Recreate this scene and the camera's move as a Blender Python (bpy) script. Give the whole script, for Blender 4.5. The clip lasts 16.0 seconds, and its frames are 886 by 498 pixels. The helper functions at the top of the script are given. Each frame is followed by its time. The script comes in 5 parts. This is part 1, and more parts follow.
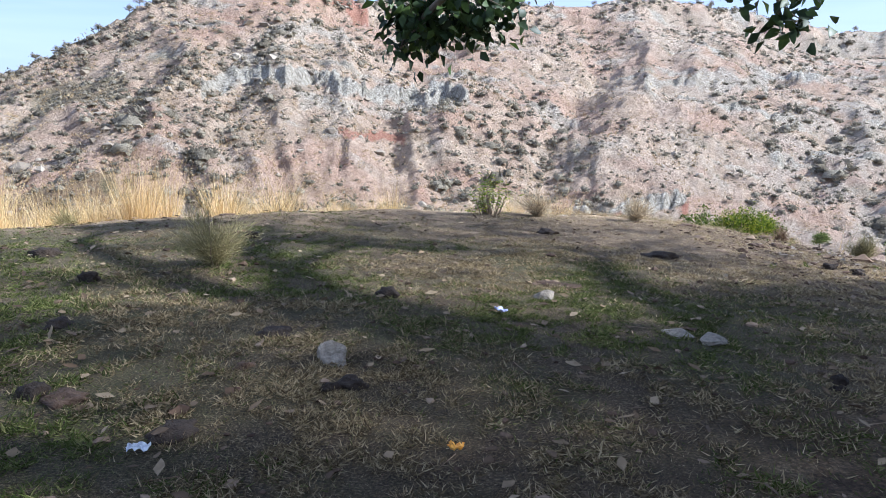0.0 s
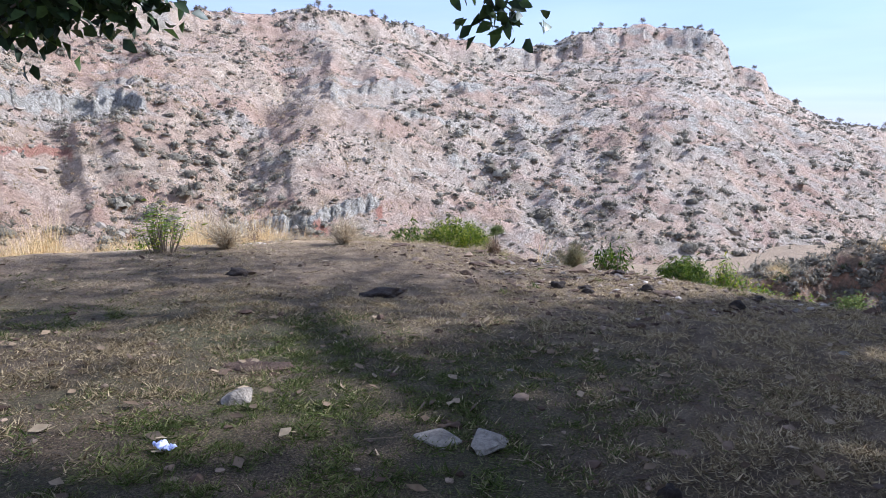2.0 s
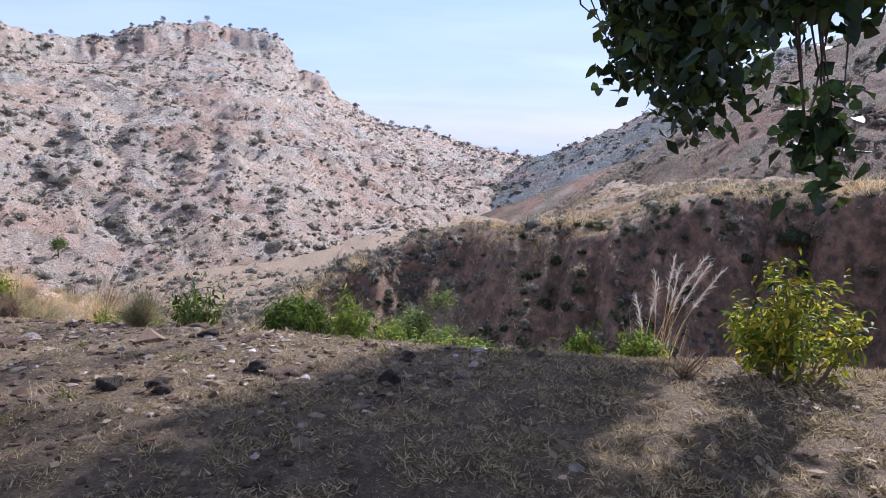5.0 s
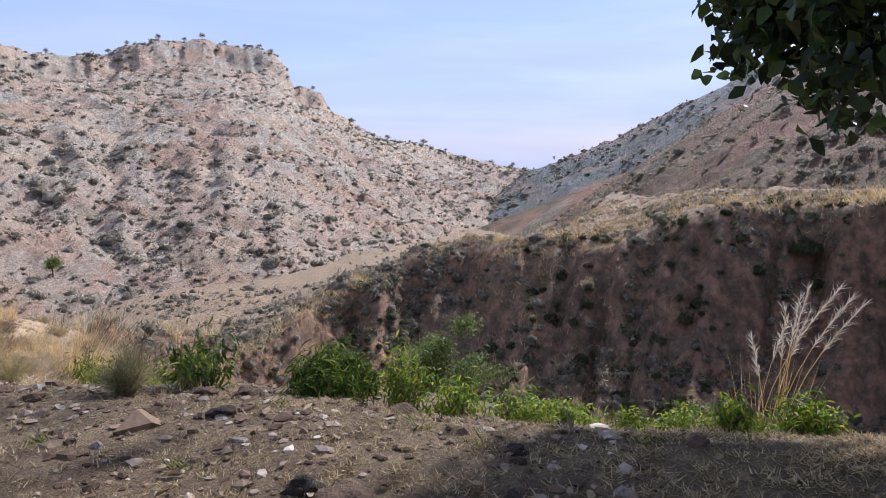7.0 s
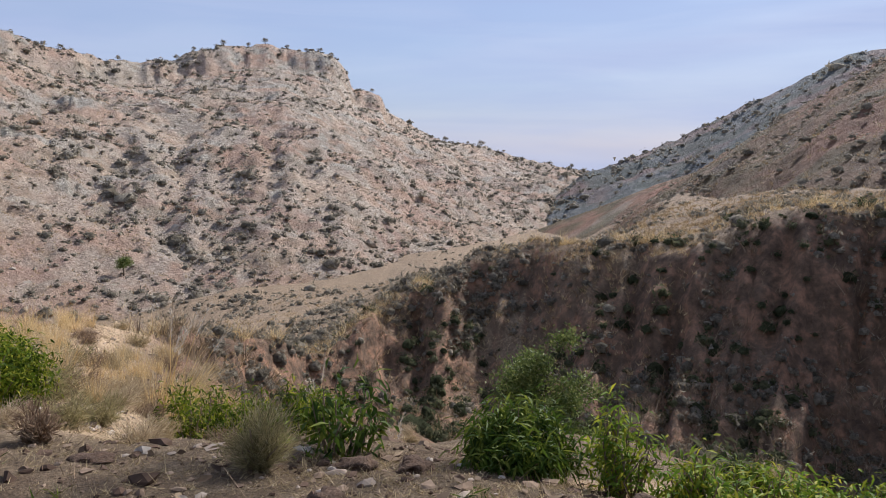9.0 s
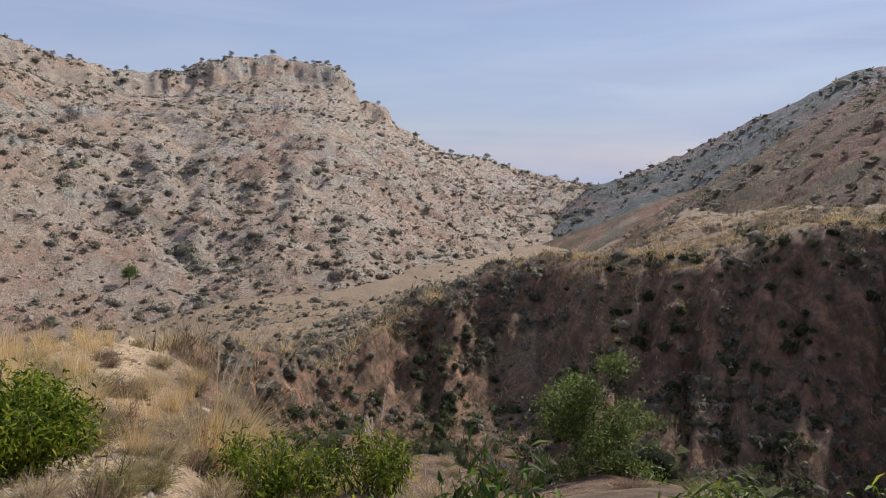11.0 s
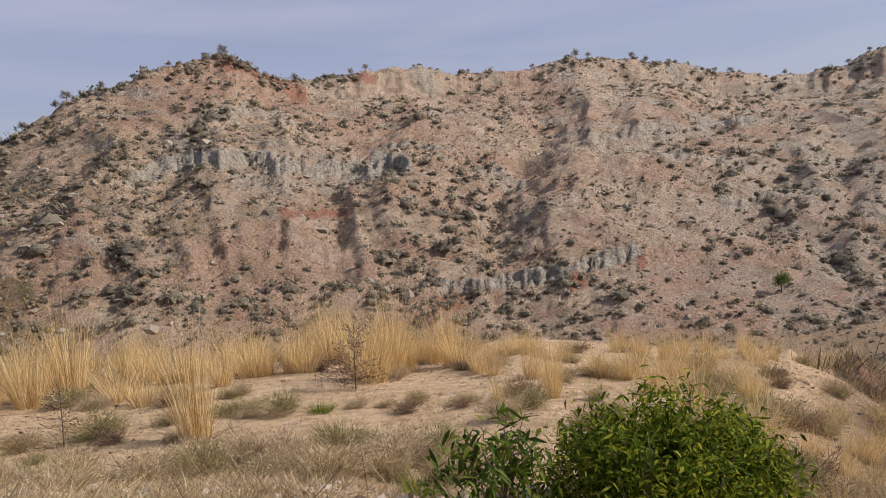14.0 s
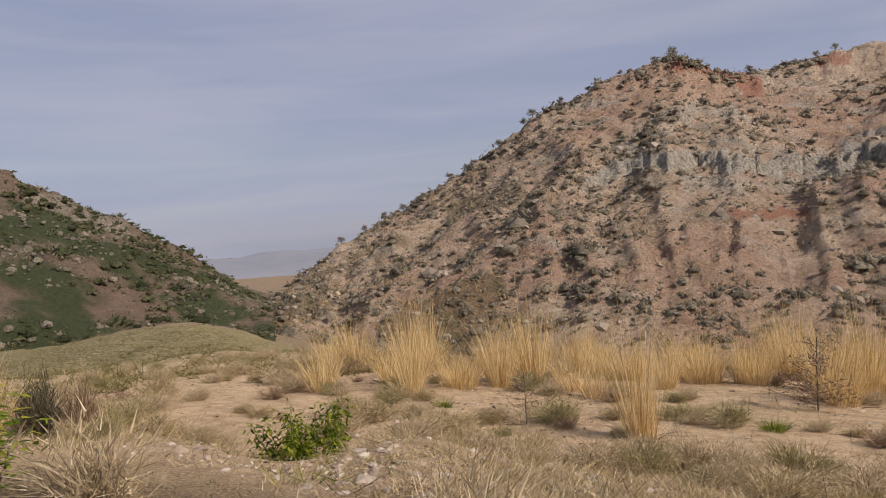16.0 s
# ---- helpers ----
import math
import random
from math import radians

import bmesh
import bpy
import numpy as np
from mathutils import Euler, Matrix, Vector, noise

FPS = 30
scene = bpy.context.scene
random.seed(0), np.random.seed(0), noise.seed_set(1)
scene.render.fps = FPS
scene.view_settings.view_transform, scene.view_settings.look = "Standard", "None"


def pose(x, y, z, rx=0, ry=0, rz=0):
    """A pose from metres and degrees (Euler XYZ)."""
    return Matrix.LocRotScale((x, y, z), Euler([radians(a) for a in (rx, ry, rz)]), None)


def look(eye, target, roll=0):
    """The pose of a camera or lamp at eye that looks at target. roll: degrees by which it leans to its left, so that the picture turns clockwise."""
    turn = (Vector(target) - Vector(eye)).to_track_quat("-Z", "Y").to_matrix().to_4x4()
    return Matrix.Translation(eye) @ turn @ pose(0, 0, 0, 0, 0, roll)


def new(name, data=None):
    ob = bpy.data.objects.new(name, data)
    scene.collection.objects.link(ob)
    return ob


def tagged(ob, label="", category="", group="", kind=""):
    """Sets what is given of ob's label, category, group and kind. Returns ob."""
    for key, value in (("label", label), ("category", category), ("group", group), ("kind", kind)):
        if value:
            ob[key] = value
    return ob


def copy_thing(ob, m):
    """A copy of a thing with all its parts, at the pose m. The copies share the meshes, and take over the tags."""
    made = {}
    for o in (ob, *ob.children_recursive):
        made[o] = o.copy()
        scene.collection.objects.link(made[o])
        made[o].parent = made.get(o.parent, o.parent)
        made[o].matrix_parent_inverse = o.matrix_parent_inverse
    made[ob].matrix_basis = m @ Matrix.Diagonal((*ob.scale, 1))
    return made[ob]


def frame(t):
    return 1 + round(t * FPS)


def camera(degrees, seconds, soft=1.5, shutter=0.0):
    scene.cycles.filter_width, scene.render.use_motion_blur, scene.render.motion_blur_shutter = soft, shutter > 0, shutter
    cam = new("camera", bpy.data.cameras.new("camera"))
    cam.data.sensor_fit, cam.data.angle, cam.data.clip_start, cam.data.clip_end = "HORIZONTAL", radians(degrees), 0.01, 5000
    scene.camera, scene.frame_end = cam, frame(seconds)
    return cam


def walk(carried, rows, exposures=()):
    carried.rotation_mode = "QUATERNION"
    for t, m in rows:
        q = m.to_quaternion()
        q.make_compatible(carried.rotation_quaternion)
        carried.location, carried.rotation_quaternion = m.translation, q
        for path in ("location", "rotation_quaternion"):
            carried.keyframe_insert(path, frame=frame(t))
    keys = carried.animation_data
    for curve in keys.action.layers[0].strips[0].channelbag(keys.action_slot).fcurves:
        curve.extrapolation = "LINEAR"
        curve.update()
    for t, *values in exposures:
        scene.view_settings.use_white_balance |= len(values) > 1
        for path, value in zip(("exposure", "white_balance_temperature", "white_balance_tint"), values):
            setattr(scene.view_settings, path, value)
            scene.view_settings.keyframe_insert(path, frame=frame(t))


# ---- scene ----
FOV = 64.13
PATH = [
    (0.0, 0.009, -0.009, 1.382, -0.06, -10.49, 0.95),
    (0.5, 0.044, 0.473, 1.400, -1.36, -10.25, 0.83),
    (1.0, 0.026, 0.945, 1.409, -7.81, -10.00, -0.35),
    (1.5, 0.158, 1.409, 1.400, -15.13, -9.91, 0.08),
    (2.0, 0.367, 1.820, 1.400, -24.23, -9.64, 0.05),
    (2.5, 0.630, 2.188, 1.391, -34.95, -9.49, 0.32),
    (3.0, 0.954, 2.564, 1.391, -38.09, -10.17, 0.51),
    (3.5, 1.190, 2.940, 1.400, -40.55, -10.06, 0.29),
    (4.0, 1.479, 3.290, 1.374, -44.62, -10.12, 0.68),
    (4.5, 1.750, 3.631, 1.347, -48.95, -10.18, 0.90),
    (5.0, 2.047, 3.955, 1.365, -57.35, -9.47, 0.53),
    (7.5, 3.348, 5.847, 1.213, -57.40, -7.92, -0.40),
    (8.0, 3.518, 6.258, 1.197, -54.97, -8.02, -0.35),
    (8.5, 3.638, 6.670, 1.186, -54.48, -8.09, -0.10),
    (9.0, 3.779, 7.045, 1.167, -53.04, -8.20, -0.45),
    (11.5, 4.234, 8.755, 1.085, -52.28, -6.72, 0.35),
    (12.0, 4.370, 9.178, 1.030, -47.98, -6.55, 0.05),
    (12.5, 4.420, 9.497, 0.998, -37.18, -6.36, -0.92),
    (13.0, 4.446, 9.660, 0.980, -25.05, -6.04, -2.00),
    (13.5, 4.450, 9.700, 0.975, -14.20, -5.62, -2.85),
    (14.0, 4.450, 9.700, 0.975, -2.99, -5.01, -3.73),
    (14.5, 4.450, 9.700, 0.975, 9.62, -4.01, -4.45),
    (15.0, 4.450, 9.700, 0.975, 18.69, -3.19, -4.75),
    (15.5, 4.450, 9.700, 0.975, 25.27, -2.60, -4.86),
    (16.0, 4.450, 9.700, 0.975, 32.06, -2.02, -5.22),
]
cam = camera(FOV, 16.0, soft=0.9)


def key(row):
    t, x, y, z, yaw, pitch, roll = row
    a, p = radians(yaw), radians(pitch)
    ahead = Vector((-math.sin(a) * math.cos(p), math.cos(a) * math.cos(p), math.sin(p)))
    return t, look((x, y, z), Vector((x, y, z)) + ahead, roll)


walk(cam, [key(row) for row in PATH],
     exposures=[(0.0, 1.06, 5200, 11), (2.0, 0.94, 5100, 16), (3.5, 0.86, 5150, 20), (5.0, 0.81, 5250, 21), (7.5, 0.52, 5600, 17), (9.0, 0.3, 5800, 15), (11.5, 0.1, 6000, 14), (13.5, 0.08, 6400, 17), (16.0, -0.1, 6700, 18)])

# ---- world and sun ----
SUN_AZ, SUN_EL = -90.0, 35.0  # degrees left of +y, above the horizon
world = bpy.data.worlds.new("sky")
scene.world = world
world.use_nodes = True
wn = world.node_tree.nodes
sky = wn.new("ShaderNodeTexSky")
sky.sky_type, sky.sun_disc = "NISHITA", False
sky.sun_elevation, sky.sun_rotation = radians(SUN_EL), radians(-SUN_AZ)
sky.air_density, sky.dust_density, sky.ozone_density = 1.2, 0.5, 3.0
wn["Background"].inputs["Strength"].default_value = 0.077
wl = world.node_tree.links
coord = wn.new("ShaderNodeTexCoord")
stretch = wn.new("ShaderNodeMapping")
stretch.inputs["Scale"].default_value = (0.9, 0.9, 8.0)
wl.new(coord.outputs["Generated"], stretch.inputs["Vector"])
cirrus = wn.new("ShaderNodeTexNoise")
cirrus.inputs["Scale"].default_value, cirrus.inputs["Detail"].default_value = 2.2, 6
wl.new(stretch.outputs[0], cirrus.inputs["Vector"])
thin = wn.new("ShaderNodeMapRange")
thin.inputs["From Min"].default_value, thin.inputs["From Max"].default_value = 0.35, 0.75
thin.inputs["To Min"].default_value, thin.inputs["To Max"].default_value = 0.68, 0.97
wl.new(cirrus.outputs["Fac"], thin.inputs["Value"])
veil = wn.new("ShaderNodeMix")
veil.data_type = "RGBA"
wisps = wn.new("ShaderNodeTexNoise")
wisps.inputs["Scale"].default_value, wisps.inputs["Detail"].default_value = 3.1, 7
wisps.inputs["Distortion"].default_value = 0.6
wl.new(stretch.outputs[0], wisps.inputs["Vector"])
tone = wn.new("ShaderNodeValToRGB")
tone.color_ramp.elements[0].position, tone.color_ramp.elements[0].color = 0.34, (4.6, 5.3, 7.2, 1)
tone.color_ramp.elements[1].position, tone.color_ramp.elements[1].color = 0.68, (5.6, 6.1, 7.6, 1)
wl.new(wisps.outputs["Fac"], tone.inputs[0])
wl.new(tone.outputs[0], veil.inputs["B"])
wl.new(thin.outputs[0], veil.inputs["Factor"])
wl.new(sky.outputs[0], veil.inputs["A"])
wl.new(veil.outputs["Result"], wn["Background"].inputs["Color"])
sun = new("sun", bpy.data.lights.new("sun", "SUN"))
sun.data.energy, sun.data.angle, sun.data.color = 5.0, radians(1.2), (1.0, 0.93, 0.82)
sd = Vector((-math.sin(radians(SUN_AZ)) * math.cos(radians(SUN_EL)), math.cos(radians(SUN_AZ)) * math.cos(radians(SUN_EL)), math.sin(radians(SUN_EL))))
sun.matrix_world = look(sd * 100, (0, 0, 0))


# ---- small tools ----
def lattice(ix, iy, seed):
    n = (ix.astype(np.int64) * 374761393 + iy.astype(np.int64) * 668265263 + seed * 974634777) & 0x7FFFFFFF
    n = ((n ^ (n >> 13)) * 1274126177) & 0x7FFFFFFF
    n = n ^ (n >> 16)
    return (n & 0xFFFF) / 32767.5 - 1.0


def value_noise(x, y, seed=0):
    x, y = np.asarray(x, float), np.asarray(y, float)
    ix, iy = np.floor(x), np.floor(y)
    fx, fy = x - ix, y - iy
    fx, fy = fx * fx * (3 - 2 * fx), fy * fy * (3 - 2 * fy)
    a, b = lattice(ix, iy, seed), lattice(ix + 1, iy, seed)
    c, d = lattice(ix, iy + 1, seed), lattice(ix + 1, iy + 1, seed)
    return (a * (1 - fx) + b * fx) * (1 - fy) + (c * (1 - fx) + d * fx) * fy


def fbm(x, y, octaves=4, seed=0, rough=0.5):
    total, amp = 0, 1.0
    for o in range(octaves):
        total = total + amp * value_noise(x * 2**o, y * 2**o, seed + o * 17)
        amp *= rough
    return total


def ridged(x, y, octaves=4, seed=0):
    total, amp = 0, 1.0
    for o in range(octaves):
        total = total + amp * (1 - 2 * np.abs(value_noise(x * 2**o, y * 2**o, seed + o * 31)))
        amp *= 0.5
    return total


def smooth(a, b, x):
    t = np.clip((np.asarray(x, float) - a) / (b - a), 0, 1)
    return t * t * (3 - 2 * t)


def mesh_from(name, verts, faces, material, attrs=None, shade=True):
    me = bpy.data.meshes.new(name)
    verts, faces = np.asarray(verts, np.float32), np.asarray(faces, np.int32)
    k = faces.shape[1]
    me.vertices.add(len(verts))
    me.vertices.foreach_set("co", verts.ravel())
    me.loops.add(faces.size)
    me.loops.foreach_set("vertex_index", faces.ravel())
    me.polygons.add(len(faces))
    me.polygons.foreach_set("loop_start", np.arange(0, faces.size, k, dtype=np.int32))
    me.polygons.foreach_set("use_smooth", np.full(len(faces), shade))
    for key_, values in (attrs or {}).items():
        layer = me.attributes.new(key_, "FLOAT", "POINT")
        layer.data.foreach_set("value", np.asarray(values, np.float32).ravel())
    me.update(calc_edges=True)
    if material:
        me.materials.append(material)
    return me


def part(name, me, parent, label=""):
    ob = new(name, me)
    ob.parent = parent
    return tagged(ob, label)


# ---- materials ----
def shader(name, rough=0.9):
    m = bpy.data.materials.new(name)
    m.use_nodes = True
    b = m.node_tree.nodes["Principled BSDF"]
    b.inputs["Roughness"].default_value = rough
    b.inputs["Specular IOR Level"].default_value = 0.25
    return m, m.node_tree.nodes, m.node_tree.links, b


def noise_tex(n, l, scale, detail=4, rough=0.55, coord=None):
    if coord is None:
        coord = n.new("ShaderNodeTexCoord").outputs["Object"]
    t = n.new("ShaderNodeTexNoise")
    t.inputs["Scale"].default_value, t.inputs["Detail"].default_value, t.inputs["Roughness"].default_value = scale, detail, rough
    l.new(coord, t.inputs["Vector"])
    return t.outputs["Fac"]


def ramp(n, l, fac, stops):
    r = n.new("ShaderNodeValToRGB")
    while len(r.color_ramp.elements) < len(stops):
        r.color_ramp.elements.new(0.5)
    for e, (p, c) in zip(r.color_ramp.elements, stops):
        e.position, e.color = p, (*c, 1)
    l.new(fac, r.inputs[0])
    return r.outputs[0]


def mixed(n, l, fac, a, b, mode="MIX"):
    m = n.new("ShaderNodeMix")
    m.data_type, m.blend_type = "RGBA", mode
    for socket, value in ((m.inputs["Factor"], fac), (m.inputs["A"], a), (m.inputs["B"], b)):
        if isinstance(value, (tuple, float, int)):
            socket.default_value = (*value, 1) if isinstance(value, tuple) else value
        else:
            l.new(value, socket)
    return m.outputs["Result"]


def attr(n, name):
    a = n.new("ShaderNodeAttribute")
    a.attribute_name = name
    return a.outputs["Fac"]


def bump(n, l, b, height, strength=0.5, distance=0.05):
    bn = n.new("ShaderNodeBump")
    bn.inputs["Strength"].default_value, bn.inputs["Distance"].default_value = strength, distance
    l.new(height, bn.inputs["Height"])
    l.new(bn.outputs[0], b.inputs["Normal"])


def ground_material():
    """Trampled soil and thatch on the knoll, pale sand on the terrace, red earth on steep faces and all through the
    ravine, straw-coloured land beyond.
    """
    m, n, l, b = shader("ground_soil", 0.95)
    fine, mid, big = noise_tex(n, l, 55, 6, 0.7), noise_tex(n, l, 4.5, 6, 0.65), noise_tex(n, l, 0.6, 4)
    grain = ramp(n, l, fine, [(0.34, (0.1, 0.1, 0.1)), (0.5, (0.45, 0.45, 0.45)), (0.66, (0.95, 0.93, 0.9))])
    soil = ramp(n, l, mid, [(0.3, (0.066, 0.038, 0.022)), (0.5, (0.125, 0.08, 0.046)), (0.7, (0.21, 0.15, 0.088))])
    thatch = ramp(n, l, noise_tex(n, l, 85, 4, 0.75), [(0.4, (0.02, 0.015, 0.009)), (0.5, (0.085, 0.064, 0.034)), (0.58, (0.22, 0.165, 0.09)), (0.68, (0.46, 0.36, 0.21))])
    sward = ramp(n, l, noise_tex(n, l, 70, 4, 0.75), [(0.4, (0.014, 0.018, 0.007)), (0.52, (0.06, 0.07, 0.022)), (0.68, (0.25, 0.24, 0.1))])
    cover = mixed(n, l, ramp(n, l, noise_tex(n, l, 0.8, 5, 0.65), [(0.44, (0, 0, 0)), (0.6, (0.8, 0.8, 0.8))]), thatch, sward)
    soil = mixed(n, l, 0.9, soil, grain, "OVERLAY")
    soil = mixed(n, l, mixed(n, l, attr(n, "bare"), (0.78, 0.78, 0.78), (0.12, 0.12, 0.12)), soil, cover)
    # pale dry soil, with some open-sky brightness put into its colour
    crest = ramp(n, l, mid, [(0.3, (0.11, 0.072, 0.044)), (0.5, (0.2, 0.14, 0.084)), (0.7, (0.33, 0.245, 0.15))])
    soil = mixed(n, l, attr(n, "crest"), soil, mixed(n, l, 0.6, crest, grain, "OVERLAY"))
    sand = ramp(n, l, mid, [(0.3, (0.36, 0.245, 0.14)), (0.5, (0.55, 0.4, 0.24)), (0.7, (0.68, 0.52, 0.33))])
    sand = mixed(n, l, 0.6, sand, grain, "OVERLAY")
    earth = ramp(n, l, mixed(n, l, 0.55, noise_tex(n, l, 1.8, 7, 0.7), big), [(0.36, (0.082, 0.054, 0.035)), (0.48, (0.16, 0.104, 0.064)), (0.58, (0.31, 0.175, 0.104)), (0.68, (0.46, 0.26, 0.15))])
    land = ramp(n, l, mid, [(0.32, (0.14, 0.095, 0.058)), (0.5, (0.25, 0.18, 0.11)), (0.68, (0.38, 0.285, 0.175))])
    land = mixed(n, l, 0.6, land, ramp(n, l, noise_tex(n, l, 1.4, 7, 0.8), [(0.36, (0.1, 0.1, 0.1)), (0.64, (0.9, 0.9, 0.9))]), "OVERLAY")
    meadow = ramp(n, l, mid, [(0.36, (0.13, 0.12, 0.045)), (0.52, (0.27, 0.225, 0.105)), (0.66, (0.42, 0.33, 0.2))])
    c = mixed(n, l, attr(n, "sand"), soil, sand)
    c = mixed(n, l, attr(n, "land"), c, land)
    c = mixed(n, l, attr(n, "meadow"), c, meadow)
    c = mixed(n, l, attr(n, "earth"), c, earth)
    l.new(c, b.inputs["Base Color"])
    coarse = n.new("ShaderNodeBump")
    coarse.inputs["Distance"].default_value = 0.45
    l.new(noise_tex(n, l, 0.9, 8, 0.75), coarse.inputs["Height"])
    l.new(mixed(n, l, 1.0, attr(n, "earth"), attr(n, "land"), "LIGHTEN"), coarse.inputs["Strength"])
    bump(n, l, b, noise_tex(n, l, 26, 9, 0.78), 1.0, 0.05)
    l.new(coarse.outputs[0], b.inputs["Normal"].links[0].from_node.inputs["Normal"])
    return m


def hill_material(name, soils, rocks, reds, greens):
    m, n, l, b = shader(name, 0.95)
    fine, mid, big = noise_tex(n, l, 1.1, 9, 0.8), noise_tex(n, l, 0.16, 7, 0.7), noise_tex(n, l, 0.02, 4)
    upright = n.new("ShaderNodeMapping")
    upright.inputs["Scale"].default_value = (1.3, 1.3, 0.11)
    l.new(n.new("ShaderNodeTexCoord").outputs["Object"], upright.inputs["Vector"])
    columns = noise_tex(n, l, 1.0, 6, 0.7, upright.outputs[0])
    soil = ramp(n, l, mid, [(0.32, soils[0]), (0.5, soils[1]), (0.68, soils[2])])
    soil = mixed(n, l, 0.42, soil, ramp(n, l, fine, [(0.36, (0.1, 0.1, 0.1)), (0.5, (0.5, 0.5, 0.5)), (0.62, (0.88, 0.87, 0.85))]), "OVERLAY")
    rock = ramp(n, l, columns, [(0.38, rocks[0]), (0.48, rocks[1]), (0.62, rocks[2])])
    red = ramp(n, l, fine, [(0.3, reds[0]), (0.65, reds[1])])
    green = ramp(n, l, fine, [(0.35, greens[0]), (0.65, greens[1])])
    soil = mixed(n, l, ramp(n, l, big, [(0.45, (0, 0, 0)), (0.6, (0.32, 0.32, 0.32))]), soil, red)
    rock = mixed(n, l, 0.5, rock, ramp(n, l, fine, [(0.36, (0.12, 0.12, 0.12)), (0.5, (0.5, 0.5, 0.5)), (0.62, (0.85, 0.85, 0.83))]), "OVERLAY")
    c = mixed(n, l, attr(n, "grey"), soil, rock)
    c = mixed(n, l, attr(n, "red"), c, red)
    c = mixed(n, l, attr(n, "green"), c, green)
    l.new(c, b.inputs["Base Color"])
    bump(n, l, b, fine, 1.0, 1.8)
    return m


# ---- the ground: one sheet, round the place where the walk ends ----
OX, OY, EYE = 4.45, 9.7, 0.975


def polar(x, y):
    dx, dy = x - OX, y - OY
    return np.hypot(dx, dy), np.degrees(np.arctan2(-dx, dy))


BANK_AZ = [-110, -89, -80, -75, -67, -61.5, -58, -53.7, -49, -44.5, -38, -30, -24]
BANK_Z = [-3.4, -4.0, -5.0, -8.0, -10.0, -10.7, -11.7, -13.5, -14.3, -14.0, -11.7, -7.3, -5.6]
BANK_R = [70, 72, 73, 74, 78, 86, 83, 76, 69, 60, 48, 33, 26]


def ground_height(x, y, detail=True):
    r, az = polar(x, y)
    s = 0.85 * x + 0.35 * (y - 4.0)
    z = np.interp(s, [0, 5.2, 6, 6.8, 7.2, 7.6, 7.9, 8.6], [0, -0.25, -0.3, -0.39, -0.5, -0.63, -0.72, -0.86])
    wide = np.hypot(np.where(x < OX, 0.35, 1.0) * (x - OX), y - OY)
    re = wide + (r - wide) * smooth(12, 40, r)
    wob = 1 + 0.1 * value_noise(az / 9, az * 0 + 3.3, 5)
    rr = r * wob * (1 - 0.2 * smooth(-66, -88, az) * smooth(12, 7, r))
    re = re * wob
    gully = np.interp(rr, [2.2, 3, 3.7, 4.5, 6, 9, 14, 22, 32, 45, 120, 200, 700, 4500], [0, -0.3, -0.6, -0.95, -1.7, -3.1, -5.0, -10.3, -17, -21, -23, -35, -70, -210])
    front = np.interp(re, [2.4, 4, 5, 7, 10, 14, 18, 24, 34, 64, 150, 400, 4500], [0, -0.12, -0.36, -0.8, -1.2, -1.7, -2.3, -3.6, -7, -16, -37, -45, -200])
    meadow = np.interp(re, [2.4, 4, 5, 7, 10, 14, 20, 60, 130, 200, 400, 1000, 4500], [0, -0.3, -0.55, -0.8, -1.1, -1.5, -2.1, -5.4, -12.5, -18, -40, -70, -75])
    behind = np.interp(rr, [10, 30, 200, 1000, 4500], [0, -0.5, -6, -40, -75])
    lower = smooth(2.2, 6.5, re) * smooth(-100, -60, az) * smooth(110, 80, az)
    z = z * (1 - lower) - 0.8 * lower
    to_front, to_meadow, to_behind = smooth(-52, -26, az), smooth(28, 54, az), smooth(70, 110, az)
    back = smooth(-108, -140, az)
    inner = gully * (1 - to_front) + front * to_front
    inner = inner * (1 - to_meadow) + meadow * to_meadow
    inner = inner * (1 - to_behind) + behind * to_behind
    inner = z + inner * (1 - back) + behind * back
    # far bank of the ravine, with a broken edge
    top, rt = np.interp(az, BANK_AZ, BANK_Z), np.interp(az, BANK_AZ, BANK_R)
    rt = rt + 2.6 * fbm(az / 2.6, az * 0 + 1.7, 3, 9)
    steep = np.interp(az, [-88, -82, -66, -60, -55, -40, -28], [9, 18, 19, 12, 9, 7, 5])
    bank_on = smooth(-22, -28, az) * smooth(-130, -110, az)
    q = r - rt + 2.0 * fbm(x / 6, y / 6, 3, 12)
    rise = 0.35 * smooth(0, 1, (q + 2.0 * steep) / (1.5 * steep)) + 0.65 * smooth(0, 1, (q + steep) / steep)
    flat = smooth(-63, -73, az)
    beyond = top + np.interp(r - rt, [0, 60, 200, 600], [0, -1.5, -6, -20]) * flat + np.interp(r, [600, 4500], [0, -230]) + np.interp(r - rt, [0, 20, 60, 120, 600], [0, -3, -12, -27, -50]) * (1 - flat)
    w = smooth(-52, -42, az)
    outer = beyond * (1 - w) + (z + front) * w
    total = inner + bank_on * rise * np.maximum(outer - inner, 0)
    if detail:
        total = total + 0.03 * fbm(x * 0.9, y * 0.9, 4, 2)
        far = smooth(12, 40, r)
        face = smooth(0.1, 0.5, rise * (1 - rise) * 4 * bank_on)
        total = total + far * (0.5 * fbm(x / 5, y / 5, 4, 4) + face * (0.7 * ridged(az / 1.6, r / 14, 3, 6) + 0.4 * fbm(x / 2, y / 2, 3, 16)))
    return total


